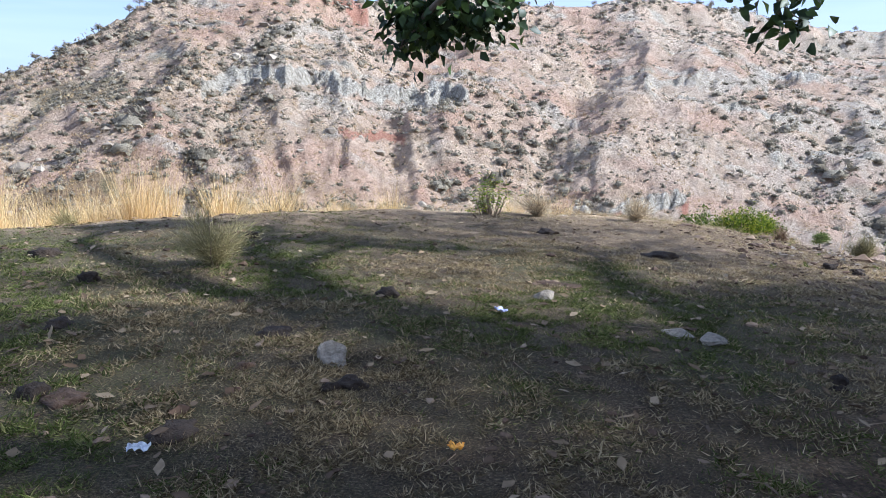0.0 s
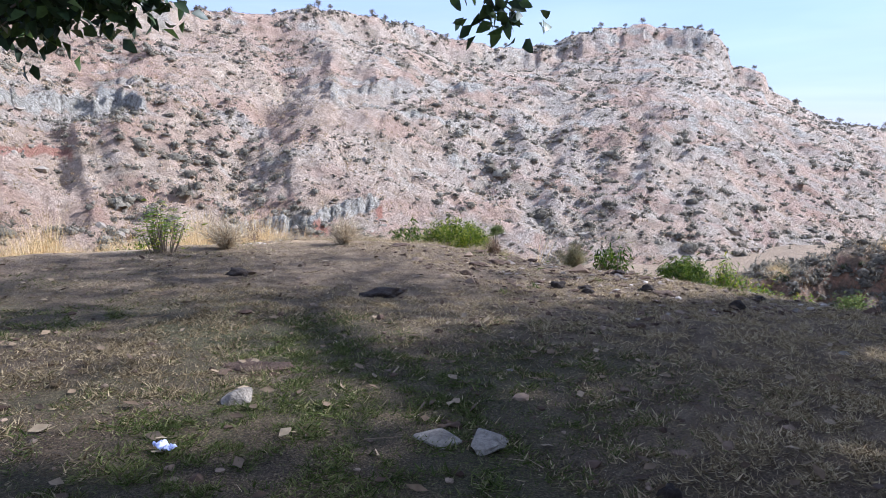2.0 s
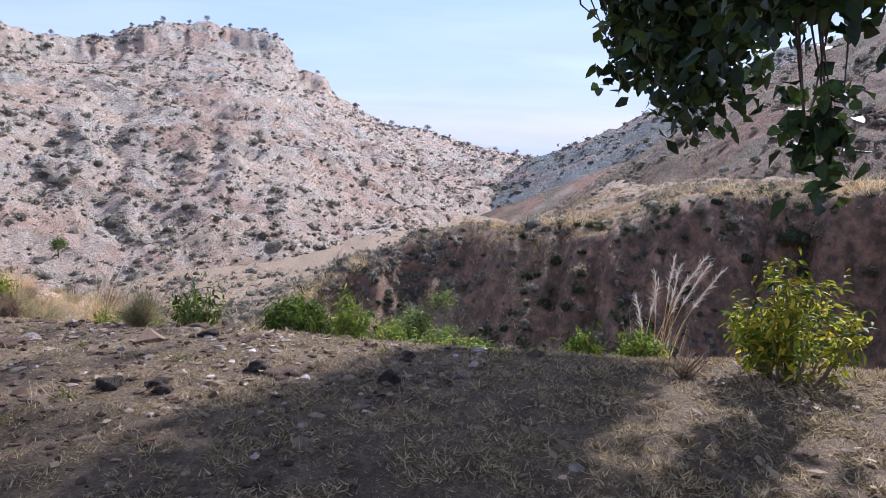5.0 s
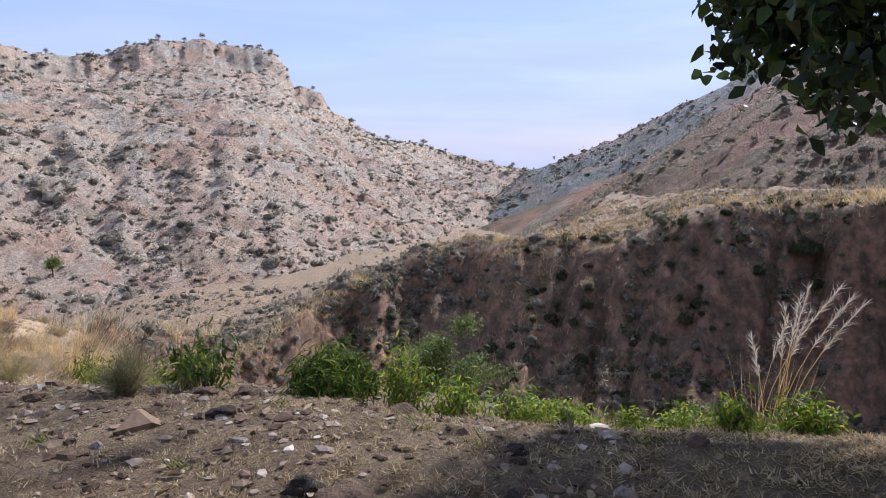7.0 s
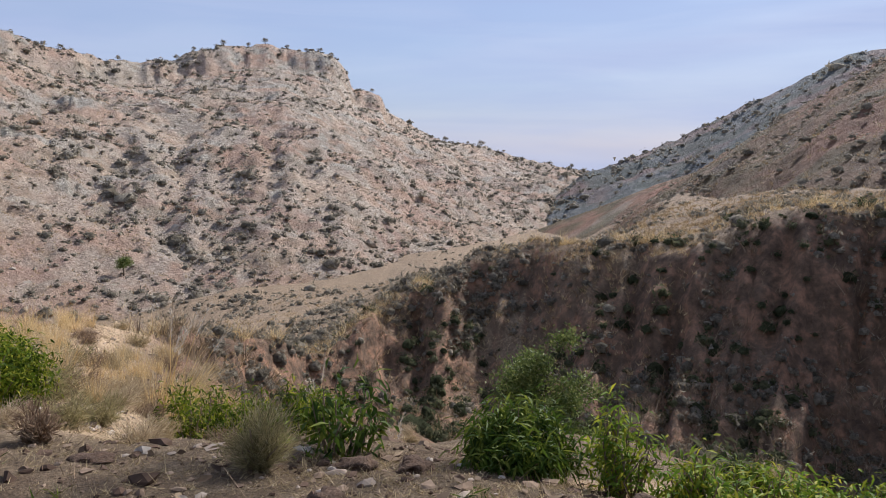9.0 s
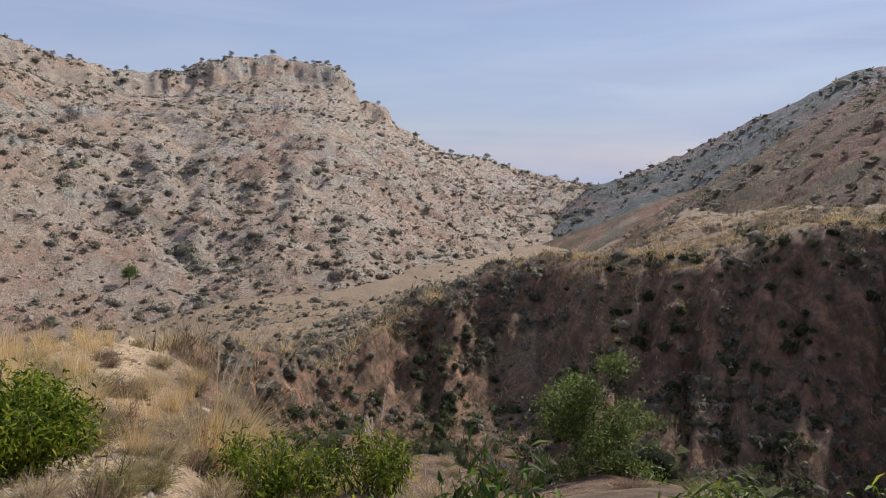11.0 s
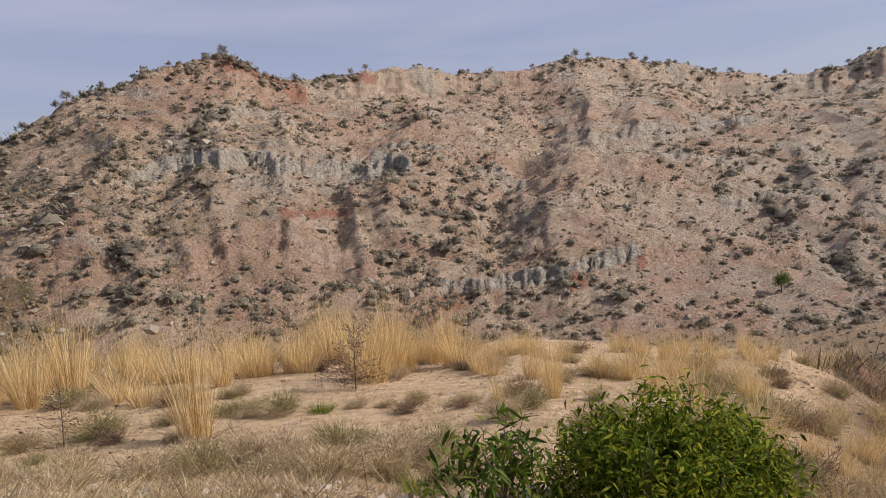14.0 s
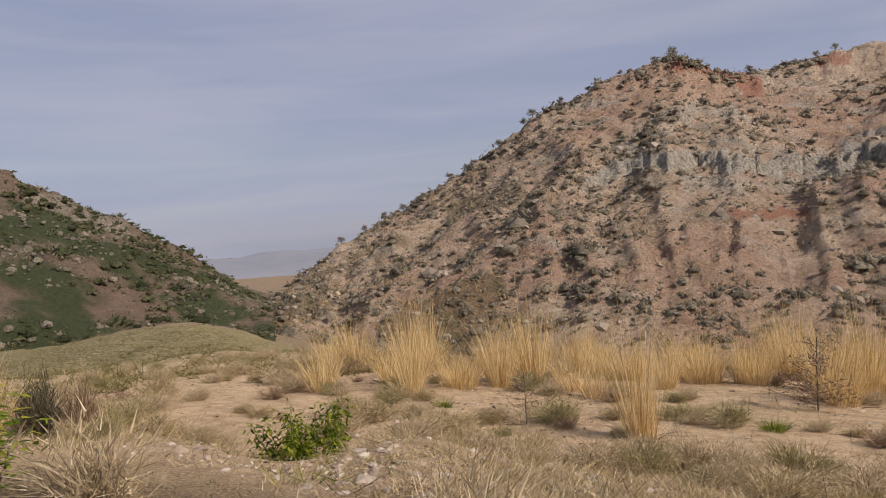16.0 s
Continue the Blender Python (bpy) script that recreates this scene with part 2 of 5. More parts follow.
def ground_masks(x, y):
    r, az = polar(x, y)
    e = 0.4
    slope = np.hypot(ground_height(x + e, y, False) - ground_height(x - e, y, False), ground_height(x, y + e, False) - ground_height(x, y - e, False)) / (2 * e)
    front = smooth(-50, -34, az) * smooth(100, 75, az)
    edge = 1.95 + 0.3 * value_noise(az / 6, az * 0, 8)
    wide = np.hypot(np.where(x < OX, 0.35, 1.0) * (x - OX), y - OY)
    sand = smooth(edge, edge + 1.0, wide) * front
    sand = np.maximum(sand, 0.9 * smooth(1.0, 0.6, np.hypot((x - 8.3) / 1.3, (y - 8.35) / 0.75) + 0.25 * fbm(x * 1.5, y * 1.5, 3, 46)))
    land = smooth(22, 40, r)
    meadow = smooth(20, 32, r + 3 * fbm(x / 6, y / 6, 3, 21)) * smooth(170, 120, r) * smooth(24, 34, az) * smooth(100, 80, az)
    bank = smooth(5, 9, r) * smooth(-28, -36, az) * smooth(-140, -110, az)
    # first term lays earth over the ravine up to its lip, at any slope
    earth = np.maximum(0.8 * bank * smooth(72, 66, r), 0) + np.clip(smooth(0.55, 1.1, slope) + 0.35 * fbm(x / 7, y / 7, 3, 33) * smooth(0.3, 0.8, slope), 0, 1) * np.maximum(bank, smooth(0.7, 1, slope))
    crest = smooth(7.2, 9.6, y + 0.28 * x - 0.2 + 0.8 * fbm(x / 1.2, y / 1.2, 3, 41)) * smooth(9.0, 5.0, np.abs(x - 1.0)) * (1 - sand)
    bare = np.clip(1.3 * smooth(1.1, 0.35, np.hypot((x - 3.0) / 2.6, (y - 2.4) / 1.7)) + 0.35 * fbm(x / 1.3, y / 1.3, 4, 182), 0, 1)
    # crest also reaches east, where paler soil makes up for the tree's shade
    return {"sand": sand, "land": land, "bare": bare, "meadow": meadow, "earth": np.clip(earth, 0, 1), "crest": 0.85 * np.maximum(crest, smooth(1.6, 3.6, x + 0.8 * fbm(x / 1.4, y / 1.4, 3, 43)) * smooth(4.2, 5.2, y + 0.3 * x) * (1 - sand))}


def build_ground(material):
    az = np.radians(np.concatenate([np.arange(-180, -104, 3.0), np.arange(-104, 74, 0.33), np.arange(74, 180, 3.0)]))
    rad = [0.0]
    step = 0.11
    while rad[-1] < 4400:
        rad.append(rad[-1] + step)
        step = max(0.11, rad[-1] * (0.0135 if rad[-1] < 90 else 0.035))
    rad = np.array(rad[1:])
    a, r = np.meshgrid(az, rad)
    x, y = OX - np.sin(a) * r, OY + np.cos(a) * r
    z = ground_height(x, y)
    na, nr = len(az), len(rad)
    verts = np.stack([x.ravel(), y.ravel(), z.ravel()], -1)
    i, j = np.meshgrid(np.arange(na), np.arange(nr - 1))
    k = (i + 1) % na
    faces = np.stack([j * na + i, (j + 1) * na + i, (j + 1) * na + k, j * na + k], -1).reshape(-1, 4)[:, ::-1]
    centre = len(verts)
    verts = np.concatenate([verts, [[OX, OY, float(ground_height(np.array([OX]), np.array([OY]))[0])]]])
    fan = np.stack([np.full(na, centre), np.full(na, centre), np.arange(na), (np.arange(na) + 1) % na], -1)[:, 1:]
    masks = ground_masks(verts[:, 0], verts[:, 1])
    me = mesh_from("ground", verts, faces, material, masks)
    bm = bmesh.new()
    bm.from_mesh(me)
    bm.verts.ensure_lookup_table()
    for f in fan:
        bm.faces.new([bm.verts[q] for q in f])
    bm.to_mesh(me)
    bm.free()
    return tagged(new("ground", me), "trampled grassy knoll, sandy terrace, ravine with red earth banks and dry valley", "ground", kind="structure")


ground = build_ground(ground_material())


# ---- hills ----
def hill(name, label, az_range, step, ridge, radii, bases, base_z, material, masks, rough=1.0, rows=260, cliff=0.0, seed=0, crag=0.0):
    """A hillside seen from the knoll: its crest line (bearing, degrees above eye height), how far its crest and foot are, and the height of the foot."""
    az = np.arange(az_range[0], az_range[1], step)
    t = np.concatenate([np.linspace(0, 1, rows) ** 1.0, np.linspace(1.02, 1.5, 24)])
    A, T = np.meshgrid(az, t)
    el = np.interp(A, *zip(*ridge))
    R = np.interp(A, *zip(*radii))
    r0 = np.interp(A, *zip(*bases))
    zb = np.interp(A, *zip(*base_z))
    r = r0 + (R - r0) * T
    zr = EYE + R * np.tan(np.radians(el))
    span_ = max(1, int(5 / step))
    soft = np.convolve(np.pad(el[0], span_, mode="edge"), np.ones(2 * span_ + 1) / (2 * span_ + 1), "valid")
    zs = EYE + R * np.tan(np.radians(soft))[None]
    cliff = cliff + crag * smooth(-17, -27, A) * smooth(-52, -46, A)
    g = np.where(T < 1, (1 - cliff) * T + cliff * smooth(0.9, 0.985, T + 0.012 * fbm(A / 0.8, A * 0, 3, seed + 4)), 1 - 0.9 * (T - 1))
    x, y = OX - np.sin(np.radians(A)) * r, OY + np.cos(np.radians(A)) * r
    z = zb + (zs - zb) * g + (zr - zs) * np.where(T < 1, smooth(0.72, 0.98, T), 1 - 0.9 * (T - 1))
    span = np.clip(4 * T * (1 - T), 0, 1)
    warp = A + 1.5 * fbm(x / 60, y / 60, 3, seed + 3)
    z += rough * span * (3.6 * ridged(warp / 7 + 0.6 * T, T * 1.6, 4, seed + 1) + 3.4 * fbm(x / 26, y / 26, 4, seed + 2))
    z += rough * np.clip(span * 2.5, 0.25, 1) * (0.7 * fbm(x / 5, y / 5, 3, seed + 7))
    ms = masks(A, np.degrees(np.arctan2(z - EYE, r)), x, y, T)
    z += 1.3 * ms.pop("step", 0.0)
    z += smooth(0.5, 0.95, ms["grey"]) * 1.2 * (ridged(A / 0.42 + 0.9 * fbm(A / 1.3, T * 4, 2, seed + 6), T * 2, 2, seed + 5) - 0.2)
    z += np.where(T < 1.01, smooth(0.93, 1.0, T) * 1.2 * fbm(A / 0.7, A * 0, 3, seed + 9), 0)
    na, nr = len(az), len(t)
    i, j = np.meshgrid(np.arange(na - 1), np.arange(nr - 1))
    faces = np.stack([j * na + i, (j + 1) * na + i, (j + 1) * na + i + 1, j * na + i + 1], -1).reshape(-1, 4)[:, ::-1]
    me = mesh_from(name, np.stack([x.ravel(), y.ravel(), z.ravel()], -1), faces, material, ms)
    ob = tagged(new(name, me), label, "hill", kind="structure")
    return ob, (x, y, z, A, T, ms)


def band(A, E, line, width, seed):
    """How far a point lies within a rock band that runs along a line of (bearing, elevation)."""
    az_, el_ = zip(*line)
    c = np.interp(A, az_, el_, left=-90, right=-90)
    w = width * (1 + 0.5 * fbm(A / 1.3, A * 0, 3, seed))
    return smooth(1.15, 0.75, np.abs(E - c + 0.35 * fbm(A / 0.9, E / 0.9, 3, seed + 2)) / np.maximum(w, 0.05))


def main_masks(A, E, x, y, T):
    n1 = fbm(x / 14, y / 14, 4, 61)
    grey = band(A, E, [(7.5, 2.2), (10, 2.7), (14, 3.3), (18, 2.9), (20.5, 1.9)], 0.62, 3)
    grey = np.maximum(grey, band(A, E, [(-1, 2.0), (1, 2.2), (4, 1.7), (7.5, 1.9)], 0.45, 4))
    grey = np.maximum(grey, smooth(1.0, 0.7, np.abs(E - np.interp(A, [-18.8, -16.5, -13, -8, -3.2, -2.4], [-5.9, -6.4, -7.5, -8.0, -8.2, -8.2], left=-90, right=-90)) / (0.5 + 0.12 * fbm(A / 0.8, A * 0, 2, 5))))
    grey = np.maximum(grey, 0.8 * band(A, E, [(-24, 2.8), (-20, 3.2), (-15, 3.0)], 0.8, 6))
    grey = np.maximum(grey, 0.7 * band(A, E, [(9, 6.4), (12, 6.9), (15, 6.6)], 0.5, 7))
    grey = np.maximum(grey, 0.55 * band(A, E, [(5, 0.5), (9, 0.9), (13, 1.2)], 0.6, 8))
    # rubble; the extra grey toward the far end is part rock, part painted haze
    grey = np.maximum(grey, 0.75 * smooth(0.5, 0.9, fbm(x / 20, y / 9, 4, 66)) * smooth(-6, -2, E) + 0.6 * smooth(-4, -34, A) * smooth(-0.45, 0.3, n1 + 0.5 * fbm(x / 6, y / 6, 3, 67)))
    red = 0.8 * band(A, E, [(4.5, -1.8), (7, -1.5), (10, -1.2)], 0.35, 10)
    red = np.maximum(red, 0.9 * smooth(0.05, 0.35, value_noise(A / 0.9, A * 0, 14)) * smooth(1.1, 0.7, np.abs(E - np.interp(A, [-19, -16, -12, -8, -2], [-6.8, -7.6, -8.6, -9.1, -9.3], left=-90, right=-90)) / 0.75))
    red = np.maximum(red, 0.8 * band(A, E, [(7, 7.6), (11, 10.2), (13.5, 10.4)], 0.6, 12))
    red = np.maximum(red, 0.7 * band(A, E, [(1.3, 8.9), (3.6, 9.0)], 0.6, 12))
    red = np.maximum(red, 0.35 * smooth(0.35, 0.8, n1) * smooth(1, -6, E))
    green = 0.6 * smooth(0.0, 0.6, n1) * smooth(19, 27, A) + 0.25 * smooth(0.3, 0.8, fbm(x / 9, y / 9, 3, 68))
    step = 0.0
    for line, width, seed in (([(6.5, 2.0), (7.5, 2.2), (10, 2.7), (14, 3.3), (18, 2.9), (20.5, 1.9)], 0.7, 3), ([(-1, 2.0), (1, 2.2), (4, 1.7), (7.5, 1.9)], 0.45, 4),
                              ([(-18.8, -5.9), (-16.5, -6.4), (-13, -7.5), (-8, -8.0), (-2.4, -8.2)], 0.45, 5)):
        d = (E - np.interp(A, *zip(*line), left=-90, right=-90) + 0.3 * fbm(A / 0.9, E / 0.9, 3, seed + 2)) / width
        step = step + np.exp(-(d / 2.0) ** 2) * np.tanh(3.0 * d) * smooth(-0.5, 0.3, fbm(A / 2.2, A * 0 + seed, 2, seed + 30))
    crag = smooth(0.9, 0.96, T + 0.03 * n1) * smooth(1.03, 1.0, T) * smooth(-16, -26, A) * smooth(-53, -47, A)
    grey = np.maximum(grey, 0.4 * crag * smooth(-0.4, 0.3, n1))
    return {"grey": np.clip(grey, 0, 1), "red": np.clip(red, 0, 1), "green": np.clip(green, 0, 1), "step": step}


def plain_masks(g, r_, n_):
    def made(A, E, x, y, T):
        n1, n2 = fbm(x / 25, y / 25, 4, 81), fbm(x / 15, y / 15, 4, 85)
        return {"grey": g * smooth(0.4, 0.8, n1), "red": r_ * smooth(0.2, 0.7, -n1), "green": np.clip(n_ * smooth(-0.3, 0.5, n2), 0, 1)}
    return made


DRY = ((0.32, 0.232, 0.16), (0.46, 0.352, 0.253), (0.545, 0.443, 0.33))
ROCK = ((0.18, 0.155, 0.118), (0.38, 0.34, 0.27), (0.52, 0.475, 0.39))
RED = ((0.25, 0.1, 0.065), (0.42, 0.19, 0.12))
GREEN = ((0.05, 0.055, 0.025), (0.14, 0.13, 0.06))
main_hill, main_grid = hill(
    "hill", "dry rocky hillside with grey basalt bands, red earth and thorn scrub", (-70, 52), 0.18,
    [(-70, -2.9), (-67, -2.4), (-64.7, -2.0), (-62.2, -1.5), (-60, -1.1), (-57.8, -0.4), (-56.7, 0.0), (-54.2, 0.3), (-52.4, 0.8), (-50.6, 1.9), (-48.8, 2.8), (-48.3, 4.1), (-46.1, 4.7), (-45.7, 5.9), (-45.2, 6.6), (-44.3, 7.3), (-41.6, 7.5), (-39.8, 7.85),
     (-36.4, 7.6), (-33.8, 7.0), (-32.9, 6.6), (-28.8, 6.3), (-26.1, 6.9), (-24.6, 7.1), (-21.4, 8.2), (-18.6, 8.7), (-14.3, 9.3), (-10.7, 8.8), (-4.9, 8.8), (-1.5, 9.5), (2.7, 9.5), (6.3, 9.0), (9.7, 9.3), (12.6, 11.0),
     (17.9, 10.0), (23.9, 7.6), (28.4, 4.8), (35.4, 1.3), (40.8, -1.2), (44.9, -4.3), (52, -8)],
    [(-70, 720), (-40, 640), (-15, 440), (12, 330), (52, 260)], [(-70, 560), (-62, 440), (-54, 240), (-45, 190), (-30, 160), (0, 140), (30, 140), (52, 160)],
    [(-70, -56), (-62, -52), (-45, -46), (-20, -44), (0, -42), (20, -36), (52, -30)],
    hill_material("hill_rock", DRY, ROCK, RED, GREEN), main_masks, 1.0, 250, 0.06, 100, 0.05)
left_hill, left_grid = hill(
    "hill", "lower hillside with green scrub and red rock beside the valley mouth", (46, 112), 0.3,
    [(46, -5.5), (47.7, -4.0), (50.4, -1.5), (53.1, 0.5), (56.7, 2.7), (60.2, 4.6), (63.5, 6.5), (72, 9), (90, 10), (112, 6)],
    [(46, 250), (112, 220)], [(46, 150), (60, 130), (112, 110)], [(46, -20), (112, -14)],
    hill_material("hill_scrub", ((0.12, 0.09, 0.06), (0.2, 0.155, 0.105), (0.28, 0.22, 0.155)), ROCK, ((0.2, 0.12, 0.08), (0.3, 0.2, 0.14)), ((0.035, 0.05, 0.02), (0.1, 0.115, 0.045))), plain_masks(0.5, 0.4, 1.2), 0.6, 160, 0.1, 300)
# base colours cooled to grey-green so that they hold the distance haze
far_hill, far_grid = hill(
    "hill", "distant ridge above the saddle, haze put into its grey-green colour", (-104, -56), 0.3,
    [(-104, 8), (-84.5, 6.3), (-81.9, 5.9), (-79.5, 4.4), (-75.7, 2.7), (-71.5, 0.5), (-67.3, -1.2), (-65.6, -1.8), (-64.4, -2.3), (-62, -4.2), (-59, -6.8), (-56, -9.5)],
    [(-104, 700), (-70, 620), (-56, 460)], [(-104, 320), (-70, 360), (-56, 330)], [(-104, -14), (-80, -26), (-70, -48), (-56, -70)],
    hill_material("hill_hazed", ((0.09, 0.1, 0.098), (0.135, 0.143, 0.138), (0.18, 0.185, 0.172)), ROCK, RED, ((0.07, 0.085, 0.075), (0.13, 0.14, 0.115))), plain_masks(0.0, 0.0, 0.8), 0.7, 120, 0.0, 500)
right_hill, right_grid = hill(
    "hill", "steep brown hillside with dry grass and dark scrub above the ravine", (-125, -56), 0.25,
    [(-125, 14), (-100, 13), (-90, 8.6), (-84.6, 5.6), (-83.2, 4.6), (-79.9, 2.7), (-76.1, 0.1), (-73.4, -1.9), (-71.4, -3.4), (-69.2, -5.0), (-66, -7.2), (-62.9, -9.0), (-60, -11), (-56, -15)],
    [(-125, 240), (-84, 290), (-56, 330)], [(-125, 90), (-84, 110), (-56, 145)], [(-125, -7), (-84, -9), (-70, -17), (-56, -45)],
    hill_material("hill_brown", ((0.1, 0.065, 0.04), (0.18, 0.12, 0.072), (0.27, 0.19, 0.115)), ROCK, RED, GREEN), plain_masks(0.4, 0.2, 0.6), 0.6, 200, 0.0, 700)


# ---- vegetation tools ----
rng = np.random.default_rng(7)


def height_at(x, y):
    return float(ground_height(np.array([float(x)]), np.array([float(y)]))[0])


def unit(v):
    return v / np.maximum(np.linalg.norm(v, axis=-1, keepdims=True), 1e-9)


def blades(base, direction, length, width, droop, segs=2, g=rng):
    """Thin tapering blades: base points, first directions, lengths, widths and how far each bends over."""
    n = len(base)
    direction = unit(direction)
    side = unit(np.cross(direction, g.normal(size=(n, 3))))
    out = unit(np.stack([direction[:, 0], direction[:, 1], np.zeros(n)], -1) + 1e-6)
    rows = []
    for k in range(segs):
        t = k / segs
        c = base + direction * (length * t)[:, None] + (out * 0.8 - [0, 0, 0.6]) * (droop * length * t * t)[:, None]
        w = (width * (1 - 0.75 * t) / 2)[:, None]
        rows += [c - side * w, c + side * w]
    rows.append(base + direction * length[:, None] + (out * 0.8 - [0, 0, 0.6]) * (droop * length)[:, None])
    per = 2 * segs + 1
    verts = np.stack(rows, 1).reshape(-1, 3)
    local = []
    for k in range(segs - 1):
        a = 2 * k
        local += [(a, a + 1, a + 3), (a, a + 3, a + 2)]
    local.append((2 * segs - 2, 2 * segs - 1, 2 * segs))
    faces = (np.arange(n)[:, None, None] * per + np.array(local)[None]).reshape(-1, 3)
    return verts, faces


def leaves(centre, axis, normal, length, width, curl=0.25):
    """Pointed leaves folded along the midrib: stalk end, two shoulders, midrib and tip."""
    axis = unit(axis)
    side = unit(np.cross(axis, normal))
    nrm = np.cross(side, axis)
    L, W = length[:, None], width[:, None]
    p0 = centre
    p1 = centre + axis * L * 0.42 + side * W * 0.5 + nrm * W * 0.18
    p2 = centre + axis * L * 0.42 - side * W * 0.5 + nrm * W * 0.18
    pm = centre + axis * L * 0.45
    p3 = centre + axis * L - nrm * L * curl
    p4 = centre + axis * L * 0.8 + side * W * 0.27 - nrm * L * curl * 0.5
    p5 = centre + axis * L * 0.8 - side * W * 0.27 - nrm * L * curl * 0.5
    verts = np.stack([p0, p1, p2, pm, p3, p4, p5], 1).reshape(-1, 3)
    local = np.array([(0, 3, 1), (0, 2, 3), (3, 4, 1), (3, 2, 4), (1, 4, 5), (2, 6, 4)])
    return verts, (np.arange(len(centre))[:, None, None] * 7 + local[None]).reshape(-1, 3)


def tube(points, radii, sides=6):
    """A tapering stem along points."""
    points = np.asarray(points, float)
    tang = unit(np.gradient(points, axis=0))
    u = unit(np.cross(tang, [0.31, 0.22, 0.93]))
    v = np.cross(tang, u)
    ang = np.linspace(0, 2 * np.pi, sides, endpoint=False)
    ring = (np.cos(ang)[None, :, None] * u[:, None] + np.sin(ang)[None, :, None] * v[:, None]) * np.asarray(radii)[:, None, None]
    verts = (points[:, None] + ring).reshape(-1, 3)
    faces = []
    for i in range(len(points) - 1):
        for k in range(sides):
            a, b = i * sides + k, i * sides + (k + 1) % sides
            faces += [(a, b, b + sides), (a, b + sides, a + sides)]
    return verts, np.array(faces)


def joined(pieces):
    verts, faces, off = [], [], 0
    for v, f in pieces:
        verts.append(v)
        faces.append(f + off)
        off += len(v)
    return np.concatenate(verts), np.concatenate(faces)


def leaf_material(name, dark, mid, light, gloss=0.5, shine=0.3, glow=0.25):
    m, n, l, b = shader(name, gloss)
    rnd = n.new("ShaderNodeNewGeometry").outputs["Random Per Island"]
    c = ramp(n, l, rnd, [(0.0, dark), (0.55, mid), (1.0, light)])
    c = mixed(n, l, 0.35, c, ramp(n, l, noise_tex(n, l, 30, 3), [(0.3, (0.25, 0.25, 0.25)), (0.7, (0.8, 0.8, 0.8))]), "OVERLAY")
    l.new(c, b.inputs["Base Color"])
    b.inputs["Specular IOR Level"].default_value = shine
    if glow:
        thin_ = n.new("ShaderNodeBsdfTranslucent")
        l.new(c, thin_.inputs["Color"])
        mix = n.new("ShaderNodeMixShader")
        mix.inputs[0].default_value = glow
        l.new(b.outputs[0], mix.inputs[1])
        l.new(thin_.outputs[0], mix.inputs[2])
        l.new(mix.outputs[0], n["Material Output"].inputs["Surface"])
    return m


def brush_material(name, dark, mid, light):
    """Matted twigs and small leaves of shrubs seen from afar."""
    m, n, l, b = shader(name, 0.95)
    rnd = n.new("ShaderNodeNewGeometry").outputs["Random Per Island"]
    c = ramp(n, l, rnd, [(0.0, dark), (0.5, mid), (1.0, light)])
    clump = noise_tex(n, l, 2.6, 6, 0.8)
    c = mixed(n, l, 0.8, c, ramp(n, l, clump, [(0.36, (0.12, 0.12, 0.11)), (0.5, (0.5, 0.5, 0.5)), (0.64, (0.85, 0.84, 0.8))]), "OVERLAY")
    l.new(c, b.inputs["Base Color"])
    b.inputs["Specular IOR Level"].default_value = 0.05
    bump(n, l, b, clump, 1.0, 0.5)
    thin_ = n.new("ShaderNodeBsdfTranslucent")
    l.new(c, thin_.inputs["Color"])
    mix = n.new("ShaderNodeMixShader")
    mix.inputs[0].default_value = 0.35
    l.new(b.outputs[0], mix.inputs[1])
    l.new(thin_.outputs[0], mix.inputs[2])
    l.new(mix.outputs[0], n["Material Output"].inputs["Surface"])
    return m


def plain_material(name, a, b_, scale=8.0, rough=0.9, bumpy=0.4, depth=0.02):
    m, n, l, b = shader(name, rough)
    f = noise_tex(n, l, scale, 6, 0.65)
    l.new(ramp(n, l, f, [(0.3, a), (0.68, b_)]), b.inputs["Base Color"])
    bump(n, l, b, noise_tex(n, l, scale * 3, 6), bumpy, depth)
    return m


FEATHER = leaf_material("feathery_leaf", (0.07, 0.1, 0.025), (0.14, 0.18, 0.045), (0.27, 0.29, 0.09), 0.6, 0.2, 0.35)
BARK = plain_material("bark", (0.06, 0.045, 0.035), (0.2, 0.16, 0.12), 6, 0.9, 0.8, 0.03)
TWIG = plain_material("dry_twig", (0.13, 0.09, 0.06), (0.3, 0.23, 0.16), 12)
TREE_LEAF = leaf_material("tree_leaf", (0.018, 0.03, 0.012), (0.035, 0.06, 0.02), (0.09, 0.14, 0.03), 0.5, 0.3, 0.18)
BUSH_LEAF = leaf_material("bush_leaf", (0.035, 0.065, 0.006), (0.125, 0.18, 0.014), (0.38, 0.38, 0.04), 0.6, 0.1, 0.48)
LIME_LEAF = leaf_material("lime_leaf", (0.08, 0.15, 0.015), (0.18, 0.26, 0.025), (0.42, 0.4, 0.04), 0.6, 0.12, 0.4)
YELLOW_LEAF = leaf_material("yellow_leaf", (0.09, 0.14, 0.015), (0.26, 0.29, 0.025), (0.72, 0.55, 0.04), 0.6, 0.12, 0.42)
DARK_LEAF = leaf_material("dark_leaf", (0.03, 0.06, 0.01), (0.085, 0.135, 0.014), (0.22, 0.25, 0.035), 0.6, 0.15, 0.38)
STRAW = leaf_material("straw", (0.4, 0.26, 0.1), (0.72, 0.53, 0.25), (0.88, 0.73, 0.45), 0.7, 0.2, 0.3)
PLUME = leaf_material("plume", (0.5, 0.44, 0.36), (0.65, 0.58, 0.48), (0.78, 0.72, 0.62), 0.8, 0.1, 0.35)
